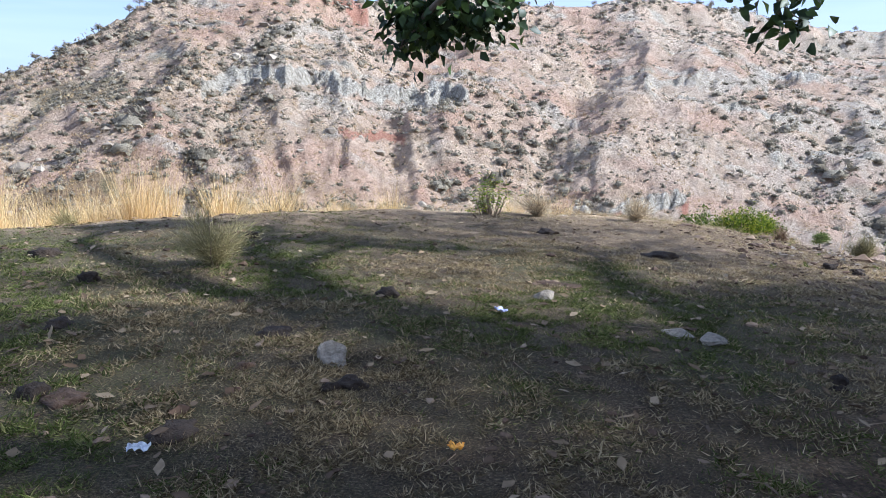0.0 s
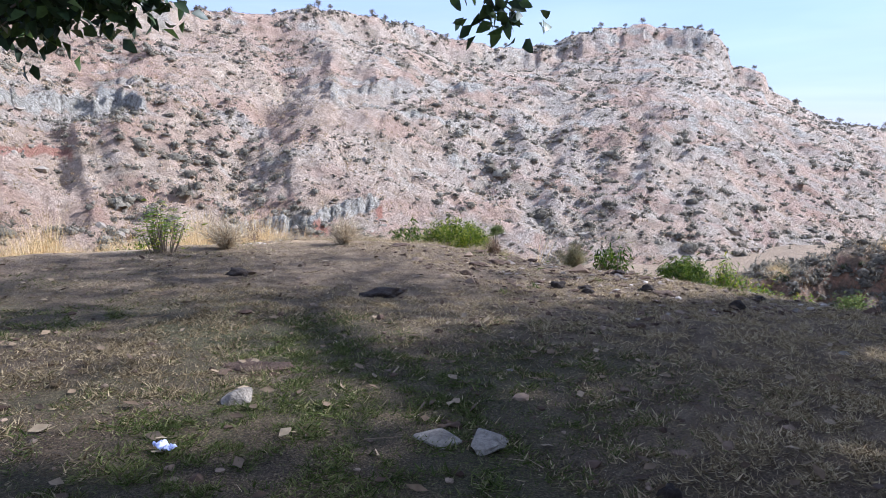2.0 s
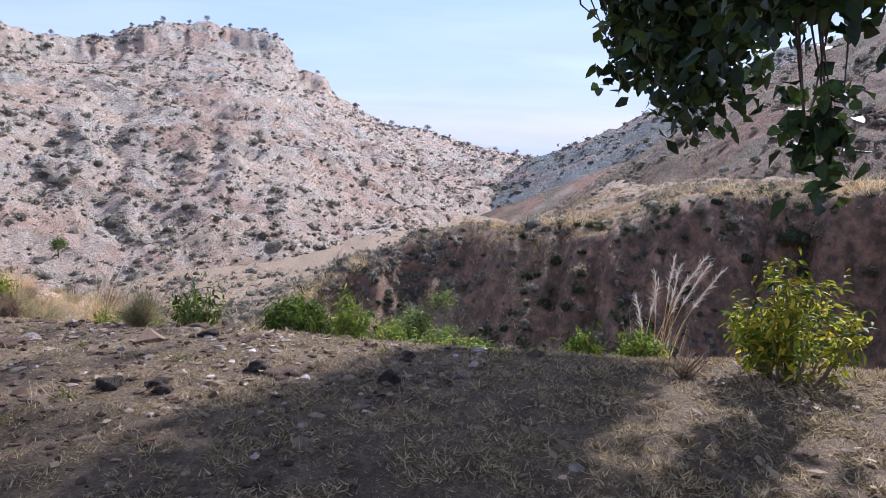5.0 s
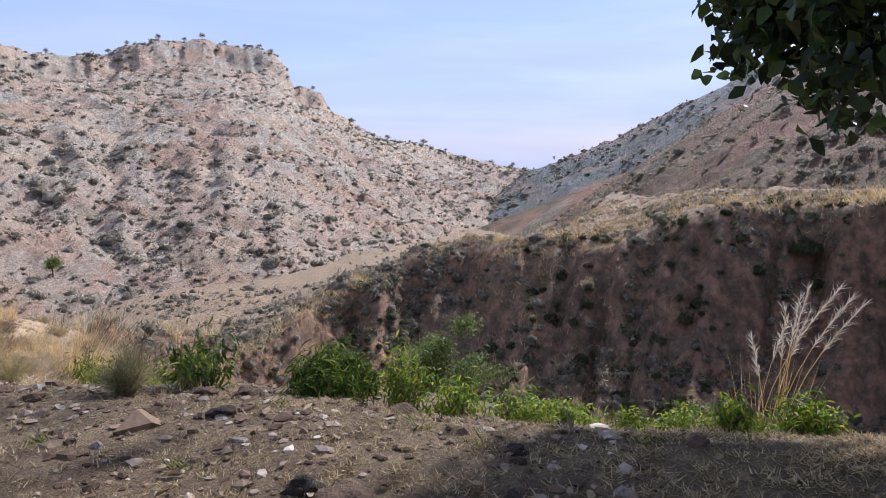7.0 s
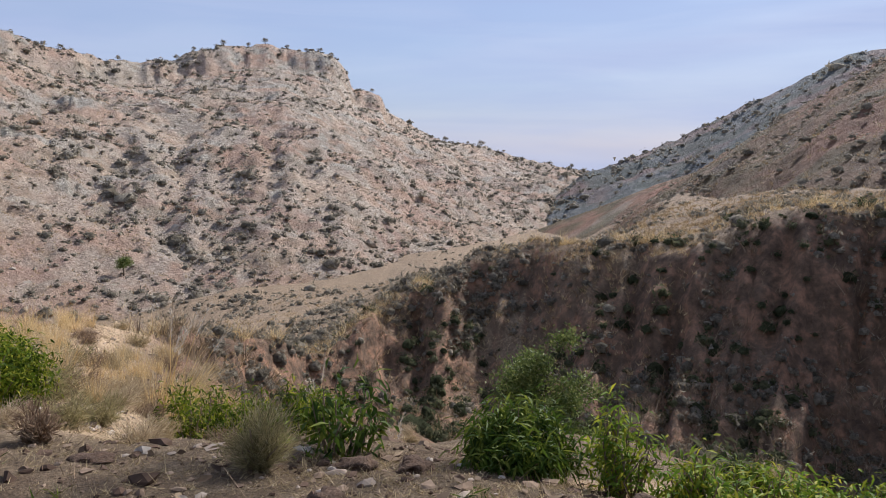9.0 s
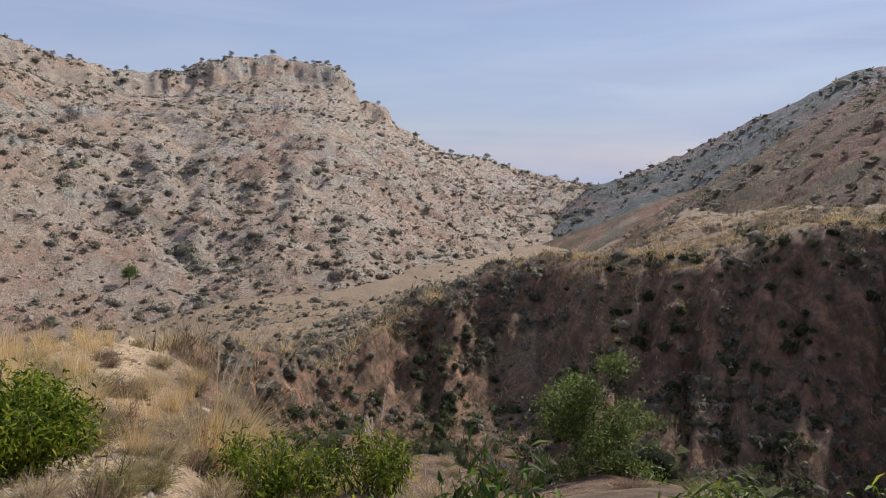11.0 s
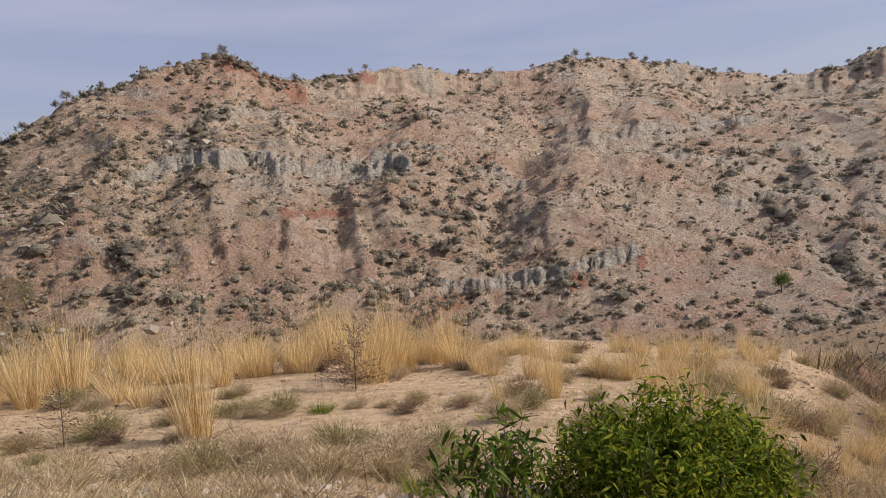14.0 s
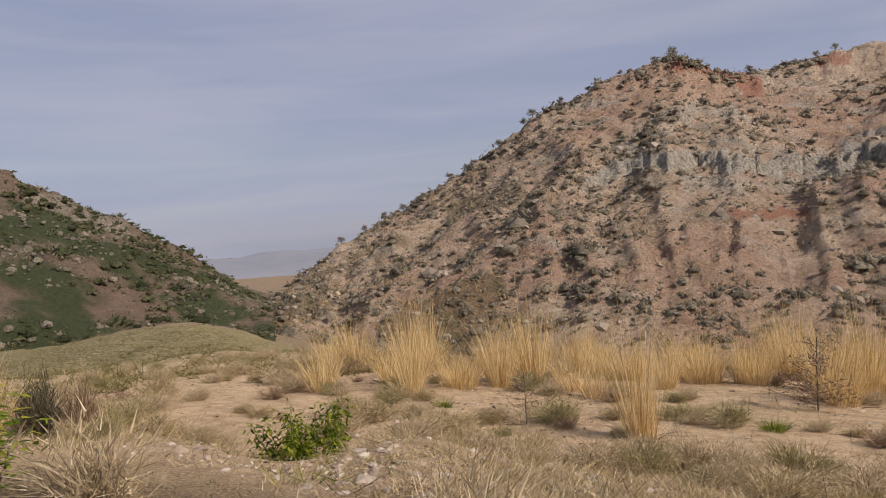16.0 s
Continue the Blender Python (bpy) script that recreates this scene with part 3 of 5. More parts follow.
GREY_TWIG = leaf_material("grey_twig", (0.26, 0.195, 0.115), (0.5, 0.395, 0.245), (0.7, 0.58, 0.39), 0.8, 0.1, 0.3)
OLIVE_TWIG = leaf_material("olive_twig", (0.15, 0.13, 0.06), (0.33, 0.28, 0.13), (0.5, 0.43, 0.23), 0.8, 0.1, 0.3)
DARK_TWIG = leaf_material("dark_twig", (0.05, 0.045, 0.028), (0.11, 0.098, 0.06), (0.2, 0.175, 0.11), 0.85, 0.1, 0.15)
BROWN_TWIG = leaf_material("brown_twig", (0.13, 0.08, 0.05), (0.26, 0.18, 0.115), (0.42, 0.31, 0.2), 0.85, 0.1, 0.15)
TURF = leaf_material("turf", (0.085, 0.06, 0.03), (0.27, 0.205, 0.11), (0.5, 0.4, 0.235), 0.75, 0.1, 0.3)
MEADOW = leaf_material("meadow_weed", (0.09, 0.085, 0.03), (0.21, 0.18, 0.07), (0.42, 0.34, 0.18), 0.8, 0.1, 0.35)
# drier turf, its colour also raised to offset the tree's shade
TURF_PALE = leaf_material("lifted_dry_turf", (0.14, 0.1, 0.05), (0.42, 0.32, 0.175), (0.66, 0.53, 0.32), 0.75, 0.1, 0.3)
WEED = leaf_material("dry_weed", (0.22, 0.16, 0.08), (0.42, 0.33, 0.18), (0.62, 0.5, 0.3), 0.8, 0.1, 0.3)
CRUMB = leaf_material("soil_crumb", (0.05, 0.032, 0.022), (0.13, 0.085, 0.058), (0.3, 0.22, 0.15), 0.95, 0.1, 0.0)
# scrub tones paled and greyed to carry some of the haze
SCRUB = brush_material("scrub", (0.15, 0.132, 0.098), (0.27, 0.238, 0.178), (0.4, 0.355, 0.27))
GREEN_SCRUB = brush_material("green_scrub", (0.05, 0.058, 0.03), (0.1, 0.11, 0.055), (0.19, 0.185, 0.1))
SCRUB_GRASS = leaf_material("scrub_grass", (0.28, 0.19, 0.1), (0.46, 0.33, 0.17), (0.62, 0.48, 0.27), 0.85, 0.1, 0.15)
BANK_GRASS = leaf_material("bank_grass", (0.14, 0.1, 0.06), (0.25, 0.185, 0.11), (0.4, 0.3, 0.19), 0.85, 0.1, 0.2)
LITTER_LEAF = leaf_material("fallen_leaf", (0.07, 0.043, 0.025), (0.19, 0.13, 0.075), (0.37, 0.28, 0.17), 0.75, 0.2, 0.1)
STONE = plain_material("stone", (0.13, 0.11, 0.085), (0.4, 0.34, 0.265), 22, 0.9, 0.9, 0.02)
PEBBLE = leaf_material("pebble", (0.22, 0.165, 0.12), (0.36, 0.29, 0.22), (0.52, 0.46, 0.38), 0.85, 0.2, 0.0)
DUNG = plain_material("dung", (0.018, 0.013, 0.01), (0.07, 0.05, 0.035), 30, 0.9, 0.9, 0.03)
CLOD = plain_material("earth_clod", (0.055, 0.033, 0.021), (0.14, 0.09, 0.058), 20, 0.95, 0.8, 0.03)


def thing(name, x, y, label, category, group="", z=None, turn=0.0, scale=1.0):
    ob = new(name)
    ob.empty_display_size = 0.2
    ob.matrix_world = Matrix.LocRotScale((x, y, height_at(x, y) if z is None else z), Euler((0, 0, turn)), (scale,) * 3)
    return tagged(ob, label, category, group)


# ---- the big shade tree ----
def shade_tree():
    g = np.random.default_rng(11)
    tx, ty = 8.0, 2.2
    tree = thing("shade_tree", tx, ty, "large old fig tree with dark leathery leaves and low spreading limbs", "tree")
    base = np.array([tx, ty, height_at(tx, ty)])
    heart = base + [0, 0, 2.6]
    trunk = tube([base - [0, 0, 0.3], base + [0.05, 0, 0.5], base + [0.1, 0.05, 1.5], heart], [0.75, 0.52, 0.46, 0.44], 14)
    part("trunk", mesh_from("trunk", trunk[0] - base, trunk[1], BARK), tree)
    ends = [(-0.5, 9.3, 2.4), (3.35, 7.9, 2.85), (9.6, 7.2, 3.6), (-1.5, 4.0, 5.2), (2.0, -3.0, 5.6), (13.5, 6.0, 5.4), (14.0, 0.5, 5.4), (8.0, -4.0, 5.5), (6.0, 9.8, 5.6), (11.0, 10.0, 5.0), (8.0, 4.7, 3.4)]
    limb_lines = []
    for e in ends:
        e = np.array(e)
        t = np.linspace(0, 1, 12)[:, None]
        line = heart * (1 - t) + e * t + np.array([0, 0, 1.9]) * (4 * t * (1 - t)) + 0.25 * np.cumsum(g.normal(size=(12, 3)), 0) * t * (1 - t)
        limb_lines.append(line)
        v = tube(line, np.linspace(0.26, 0.035, 12), 8)
        part("limb", mesh_from("limb", v[0] - base, v[1], BARK), tree)
    # crown: a wide umbrella of leaf sprays with gaps, and a few sprays that hang low at its rim
    n = 17000
    a, rr = g.uniform(0, 2 * np.pi, n), np.sqrt(g.uniform(0, 1, n))
    px, py = 6.0 + 9.6 * rr * np.cos(a), 3.2 + 8.3 * rr * np.sin(a)
    # gaps out of view, set zone by zone to shape sun and shade below
    keep = (fbm(px / 1.5, py / 1.5, 3, 71) > np.where(px > 12.2, -0.55, np.where((px < 4.2) & (py < 5.5), -0.9, np.where((py < 4.8) & (px > 7.8), -0.9, np.where((py > 5.0) & (py < 7.6), np.where(px < 7.8, 0.45, 0.2), np.where(px > 9.5, -0.4, np.where(px < 7.8, 0.3, -0.6))))))) & ~((px < 7.0) & (py > 7.5)) & (py < 11.3 - 0.05 * np.abs(px - 4)) & ~((px < 2.0) & (py > 6.0)) & (px < np.where(py > 5.2, 15.6, 12.2))
    px, py, rr = px[keep], py[keep], rr[keep]
    top = 5.4 + 3.0 * np.sqrt(np.maximum(1 - rr**2, 0))
    pz = 5.2 + 0.4 * fbm(px / 2, py / 2, 2, 73) + (top - 5.0) * g.uniform(0, 1, len(px)) ** 1.4
    # added eastern rim, raised out of view so that only its shade shows
    pz = np.where(px > 12.2, np.maximum(pz - 0.4, 6.6) + 0.15 * (px - 12.2), pz)
    sprays = np.stack([px, py, pz], -1)
    # unseen leaf sprays added east of the crown to shade the knoll's lip
    east = g.uniform((11.0, 6.6, 5.7), (15.6, 10.7, 7.0), (2600, 3))
    east = east[::5]
    east = east[fbm(east[:, 0] / 1.2, east[:, 1] / 1.2, 3, 77) > 0.16]
    thin_ = (sprays[:, 1] > 4.8) & (g.uniform(0, 1, len(sprays)) < np.where(sprays[:, 0] > 9.5, 0.84, 0.45))
    sprays = np.concatenate([sprays[~thin_], east])

    def cloud(c, size, count, low=None):
        p = c + np.clip(g.normal(size=(count, 3)), -2.0, 2.0) * size
        if low is not None:
            p[:, 2] = np.maximum(p[:, 2], low)
        return p
    hang = cloud((10.3, 6.1, 3.4), (0.8, 0.75, 0.9), 1900)
    hang = hang[(hang[:, 1] < 2.8 + 0.458 * (hang[:, 0] - 1.2)) & (hang[:, 1] < 5.95 + 0.158 * (hang[:, 0] - 3.24) - 0.25 * np.abs(hang[:, 2] - 2.8)) & (hang[:, 1] > 5.3) & (hang[:, 2] > 2.3 + 0.3 * fbm(hang[:, 1] * 1.3, hang[:, 0] * 0, 2, 5))]
    inner = cloud((8.0, 4.6, 3.0), (0.55, 0.3, 0.55), 420)
    inner = inner[inner[:, 2] > 2.0 + 0.2 * fbm(inner[:, 1] * 2, inner[:, 0] * 0, 2, 6)]
    low = [hang, cloud((9.7, 5.75, 1.85), (0.3, 0.2, 0.25), 50), inner, cloud((8.0, 4.5, 1.45), (0.09, 0.1, 0.22), 22),
           cloud((0.2, 9.22, 2.62), (0.42, 0.12, 0.13), 90), cloud((-0.43, 9.25, 2.36), (0.22, 0.16, 0.09), 14), cloud((3.68, 7.75, 2.47), (0.13, 0.1, 0.06), 9), cloud((3.3, 7.95, 3.05), (0.45, 0.2, 0.1), 40)]
    spots = np.concatenate([sprays] + low)
    per = 6
    spots = np.concatenate([sprays[::2], spots[len(sprays):]])
    sprays = sprays[::2]
    c = np.repeat(spots, per, 0) + g.normal(size=(len(spots) * per, 3)) * np.where(np.arange(len(spots) * per) >= len(sprays) * per, 0.12, 0.2)[:, None]
    ax = g.normal(size=c.shape) * [1, 1, 0.6] - [0, 0, 0.75]
    nm = g.normal(size=c.shape) + [0, 0, 0.6]
    big = np.where(np.arange(len(c)) >= len(sprays) * per, 1.25, 1.5)
    v, f = leaves(c, ax, nm, big * g.uniform(0.11, 0.17, len(c)), big * g.uniform(0.07, 0.105, len(c)), 0.15)
    part("crown", mesh_from("crown", v - base, f, TREE_LEAF), tree, "dense dark green leathery leaves")
    # twigs that carry the hanging sprays
    for spots_, root in ((low[0][::14], limb_lines[2]), (low[2][::10], limb_lines[10]), (low[3][::3], limb_lines[10]), (low[4][::5], limb_lines[0]), (low[5][::4], limb_lines[0]), (low[6][::3], limb_lines[1]), (low[7][::6], limb_lines[1])):
        for s in spots_:
            r0 = root[np.argmin(np.linalg.norm(root - s, axis=1))]
            mid = (r0 + s) / 2 + g.normal(size=3) * 0.12 + [0, 0, 0.1]
            v, f = tube([r0, mid, s], [0.018, 0.011, 0.004], 4)
            part("twig", mesh_from("twig", v - base, f, BARK), tree)


shade_tree()


# ---- shrubs ----
def leafy_bush(name, x, y, label, width, height, count, leaf, material, group="", z=None, droop=0.6, stems=9, seed=1, lean=(0, 0)):
    """Stems that fan out from one root, with leaves along their upper parts."""
    g = np.random.default_rng(seed)
    ob = thing(name, x, y, label, "bush", group, z)
    cs, axs = [], []
    for k in range(stems):
        a, q = g.uniform(0, 2 * np.pi), np.sqrt(g.uniform(0.0, 1))
        out = np.array([np.cos(a) * q * width / 2, np.sin(a) * q * width / 2, 0])
        end = out * 1.0 + [lean[0], lean[1], height * np.sqrt(1 - 0.75 * q * q) * g.uniform(0.72, 1.12)]
        root = out * 0.5
        t = np.linspace(0, 1, 6)[:, None]
        line = root * (1 - t) + end * t + g.normal(size=(6, 3)) * 0.02 * t
        stem_mesh = mesh_from("stem", *tube(line, np.linspace(0.01, 0.003, 6), 4), TWIG)
        if k < 24:
            part("stem", stem_mesh, ob)
        m = max(count // stems, 4)
        u = g.uniform(0.12, 1.0, m) ** 0.75
        p = np.stack([np.interp(u, t[:, 0], line[:, i]) for i in range(3)], -1) + g.normal(size=(m, 3)) * 0.05
        p[:, 2] = np.maximum(p[:, 2], 0.03)
        cs.append(p)
        axs.append(np.stack([np.cos(a2 := g.uniform(0, 2 * np.pi, m)), np.sin(a2), g.uniform(-droop, 0.5, m)], -1))
    c, ax = np.concatenate(cs), np.concatenate(axs)
    v, f = leaves(c, ax, g.normal(size=c.shape) * 0.5 + [0, 0, 1], g.uniform(0.6, 1.15, len(c)) * leaf[0], g.uniform(0.7, 1.1, len(c)) * leaf[1])
    tagged(part("foliage", mesh_from("foliage", v, f, material), ob), kind="stuff")
    return ob


def twiggy_bush(name, x, y, label, width, height, count, material, group="", z=None, seed=1, thick=0.006):
    """A cushion of fine twigs that spring from the root and fork."""
    g = np.random.default_rng(seed)
    ob = thing(name, x, y, label, "shrub", group, z)
    a, q = g.uniform(0, 2 * np.pi, count), np.sqrt(g.uniform(0, 1, count))
    lobes = 0.72 + 0.3 * fbm(2 * np.cos(a) + seed, 2 * np.sin(a) + 2 * q, 2, seed)
    d = np.stack([np.cos(a) * q * width / 2, np.sin(a) * q * width / 2, height * np.sqrt(1.02 - q * q * 0.85)], -1) * (lobes * g.uniform(0.75, 1.2, count))[:, None]
    first = g.uniform(0.05, 0.9, count)
    base = d * first[:, None] + g.normal(size=(count, 3)) * 0.015
    base[:, 2] = np.maximum(base[:, 2], 0.0)
    dd = d + g.normal(size=(count, 3)) * [0.45, 0.45, 0.4] * width * 0.5
    length = np.linalg.norm(d, axis=1) * np.minimum(1.05 - first, 0.3) * g.uniform(0.7, 1.2, count)
    v, f = blades(base, dd, length, thick * g.uniform(0.9, 1.7, count), g.uniform(-0.05, 0.15, count), 1, g)
    tagged(part("brushwood", mesh_from("brushwood", v, f, material), ob), kind="stuff")
    for dk in d[:10]:
        part("stem", mesh_from("stem", *tube([(0, 0, -0.03), dk * 0.3 + g.normal(size=3) * 0.02, dk * 0.75], [0.012, 0.008, 0.003], 5), TWIG), ob)
    return ob


def grass_clump(name, x, y, label, height, spread, count, group="", z=None, seed=1, lean=(0.0, 0.0), bend=0.12, plumes=0, material=None):
    g = np.random.default_rng(seed)
    ob = thing(name, x, y, label, "grass", group, z)
    a, q = g.uniform(0, 2 * np.pi, count), np.sqrt(g.uniform(0, 1, count))
    base = np.stack([np.cos(a) * q * spread * 0.26, np.sin(a) * q * spread * 0.26, np.full(count, -0.02)], -1)
    d = np.stack([np.cos(a) * q * spread * 0.34 + lean[0], np.sin(a) * q * spread * 0.34 + lean[1], np.full(count, height)], -1) + g.normal(size=(count, 3)) * 0.1 * height
    v, f = blades(base, d, height * np.where(g.uniform(0, 1, count) < 0.12, g.uniform(1.0, 1.4, count), 0.4 + 0.6 * g.uniform(0, 1, count) ** 0.8), g.uniform(0.004, 0.008, count), g.uniform(0, 2 * bend, count), 3, g)
    tagged(part("tuft", mesh_from("tuft", v, f, material or STRAW), ob), kind="stuff")
    n = count // 4
    a = g.uniform(0, 2 * np.pi, n)
    base = np.stack([np.cos(a) * spread * 0.35 * g.uniform(0, 1, n), np.sin(a) * spread * 0.35 * g.uniform(0, 1, n), np.zeros(n)], -1)
    d = np.stack([np.cos(a), np.sin(a), g.uniform(0.2, 0.9, n)], -1)
    v, f = blades(base, d, height * g.uniform(0.2, 0.45, n), g.uniform(0.005, 0.009, n), g.uniform(0.2, 0.7, n), 2, g)
    tagged(part("thatch", mesh_from("thatch", v, f, BROWN_TWIG), ob), kind="stuff")
    for k in range(plumes):
        a_ = g.uniform(0, 2 * np.pi)
        t = np.linspace(0, 1, 8)[:, None]
        way = np.array([np.cos(a_) * 0.3 + lean[0] * 1.4, np.sin(a_) * 0.3 + lean[1] * 1.4, 0])
        line = np.array([0, 0, 1.25 * height * g.uniform(0.8, 1.15)]) * t + way * t**2 * height + g.normal(size=3) * [0.12, 0.12, 0] * spread
        stalk = tube(line, np.linspace(0.006, 0.003, 8), 4)
        part("stalk", mesh_from("stalk", *stalk, STRAW), ob)
        m = 90
        u = g.uniform(0.72, 1.0, m)
        p = np.stack([np.interp(u, t[:, 0], line[:, i]) for i in range(3)], -1)
        dirs = unit(line[-1] - line[-3]) + g.normal(size=(m, 3)) * 0.35
        v, f = blades(p, dirs, g.uniform(0.05, 0.1, m) * height, np.full(m, 0.006), np.full(m, 0.1), 2, g)
        part("plume", mesh_from("plume", v, f, PLUME), ob, "pale feathery seed head")
    return ob




# ---- bushes along the edge of the knoll ----
leafy_bush("green_bush", 5.8, 13.4, "dense bright green bush with narrow pointed leaves", 1.4, 0.7, 14000, (0.065, 0.018), BUSH_LEAF, stems=120, seed=21, droop=1.3)
leafy_bush("leafy_shrub", 6.75, 10.1, "open shrub with drooping dark green leaves on bare stems", 0.72, 0.52, 340, (0.125, 0.028), DARK_LEAF, stems=13, seed=22, droop=1.4)
leafy_bush("green_bush", 7.25, 9.1, "thick dark green bush with drooping narrow leaves", 0.66, 0.43, 4200, (0.11, 0.016), DARK_LEAF, stems=48, seed=23, droop=1.5)
twiggy_bush("dry_shrub", 6.05, 10.0, "grey-brown twiggy shrub, nearly leafless", 0.66, 0.46, 4800, OLIVE_TWIG, seed=24, thick=0.003)
twiggy_bush("dry_shrub", -2.1, 6.4, "olive-grey broom-like shrub standing in short grass", 0.95, 0.64, 4200, OLIVE_TWIG, seed=25, thick=0.0035)
leafy_bush("yellow_bush", 7.35, 4.45, "tall bush with yellow-green leaves on the lip of the ravine", 0.85, 0.82, 1500, (0.1, 0.03), YELLOW_LEAF, stems=26, seed=26, droop=1.0)
twiggy_bush("dry_shrub", 7.0, 5.1, "low brown dead shrub beside the yellow bush", 0.45, 0.28, 300, BROWN_TWIG, seed=28)
grass_clump("reed_clump", 10.5, 6.3, "tall pale reed grass with feathery seed heads", 1.4, 0.8, 70, seed=27, lean=(0.0, -0.12), bend=0.06, plumes=9)
leafy_bush("leafy_shrub", 4.75, 13.2, "slender dark green shrub with long drooping leaves", 0.7, 0.55, 520, (0.105, 0.026), DARK_LEAF, stems=9, seed=29, droop=1.5)
EDGE = [(7.5, 8.55, 0.45, 0.6), (7.65, 8.15, 0.45, 0.5), (7.85, 7.75, 0.5, 0.42), (8.0, 7.4, 0.42, 0.36), (8.95, 7.75, 0.8, 0.44), (9.2, 7.25, 0.9, 0.5), (9.35, 6.75, 0.9, 0.52), (9.5, 6.2, 0.8, 0.5), (9.3, 8.25, 0.7, 0.4),
        (7.95, 6.2, 0.28, 0.26), (8.3, 5.8, 0.4, 0.3), (7.65, 13.1, 0.9, 0.8), (8.0, 12.8, 0.9, 0.72), (8.4, 12.4, 0.8, 0.7), (6.9, 11.0, 0.25, 0.26)]
for k, (x, y, w, h) in enumerate(EDGE):
    lime = k < 11 and k not in (5, 8) or k == 14
    leafy_bush("lime_shrub" if lime else "green_shrub", x, y, "low yellow-green leafy shrub at the ravine's edge" if lime else "low dark green leafy shrub at the ravine's edge",
               w * 0.95, h * 0.9, int(1900 * w), (0.085, 0.019), LIME_LEAF if lime else BUSH_LEAF, "shrubs along the ravine edge", stems=26, seed=40 + k, droop=1.3)
leafy_bush("lime_shrub", 0.75, 11.2, "upright yellow-green shrub on the crest", 0.6, 0.62, 500, (0.1, 0.018), LIME_LEAF, stems=26, seed=61, droop=0.2)
leafy_bush("green_shrub", 0.45, 13.8, "bright green leafy weed on pale sand", 1.0, 0.5, 1700, (0.065, 0.02), BUSH_LEAF, stems=16, seed=62, droop=1.0)
for k, (x, y, w, h, mat) in enumerate([(1.55, 11.4, 0.85, 0.5, GREY_TWIG), (3.2, 11.6, 0.8, 0.5, GREY_TWIG), (-5.7, 10.6, 0.6, 0.45, OLIVE_TWIG), (-6.1, 11.2, 0.5, 0.4, OLIVE_TWIG), (5.5, 11.3, 0.5, 0.35, BROWN_TWIG)]):
    twiggy_bush("dry_shrub", x, y, "grey dry bush on the crest of the knoll" if mat is GREY_TWIG else "dark twiggy shrub on the crest of the knoll", w, h, int(2200 * w), mat, "dry shrubs on the crest", seed=70 + k)


# ---- the small thorn tree in the ravine and trees on the slopes ----
def thorn_tree(name, x, y, label, height, width, count, leaf, seed, trunk=0.05, group="", spread_low=0.12, z=None, crown=None):
    g = np.random.default_rng(seed)
    ob = thing(name, x, y, label, "tree", group, z)
    top = np.array([0.05 * height, 0.0, height])
    line = np.array([[0, 0, -0.2], [0.02, 0.01, height * 0.3], [0.03, 0, height * 0.65], top])
    part("trunk", mesh_from("trunk", *tube(line, [trunk, trunk * 0.75, trunk * 0.4, 0.006], 7), BARK), ob)
    cs = []
    for k in range(22):
        u = g.uniform(spread_low, 0.95)
        root = np.array([np.interp(u, [0, 0.33, 0.67, 1], line[:, i]) for i in range(3)])
        a = g.uniform(0, 2 * np.pi)
        reach = width / 2 * (1.05 - 0.75 * u) * g.uniform(0.6, 1.15)
        end = root + [np.cos(a) * reach, np.sin(a) * reach, height * g.uniform(0.05, 0.22)]
        t = np.linspace(0, 1, 6)[:, None]
        limb = root * (1 - t) + end * t + g.normal(size=(6, 3)) * 0.02 * height * t * (1 - t) * 2
        part("limb", mesh_from("limb", *tube(limb, np.linspace(trunk * 0.35, 0.004, 6), 4), BARK), ob)
        m = count // 22
        v = g.uniform(0.25, 1.05, m)
        cs.append(root * (1 - v[:, None]) + end * v[:, None] + g.normal(size=(m, 3)) * [0.09, 0.09, 0.07] * (width / 2))
    c = np.concatenate(cs)
    v, f = blades(c, g.normal(size=c.shape) + [0, 0, 0.4], np.full(len(c), leaf) * g.uniform(0.6, 1.2, len(c)), np.full(len(c), leaf * 0.42), np.zeros(len(c)), 2, g)
    tagged(part("crown", mesh_from("crown", v, f, crown or FEATHER), ob), kind="stuff")
    return ob


thorn_tree("thorn_tree", 18.5, 15.0, "small feathery thorn tree growing in the ravine", -3.2 - height_at(18.5, 15.0), 3.6, 12000, 0.1, 81, 0.07, z=height_at(18.5, 15.0) - 0.1)


def on_hill(grid, az, t):
    """The surface point of a hill at a bearing and a fraction of the way from foot to crest."""
    x, y, z, A, T, ms = grid
    i = int(np.argmin(np.abs(A[0] - az)))
    j = int(np.argmin(np.abs(T[:, 0] - t)))
    return x[j, i], y[j, i], z[j, i]


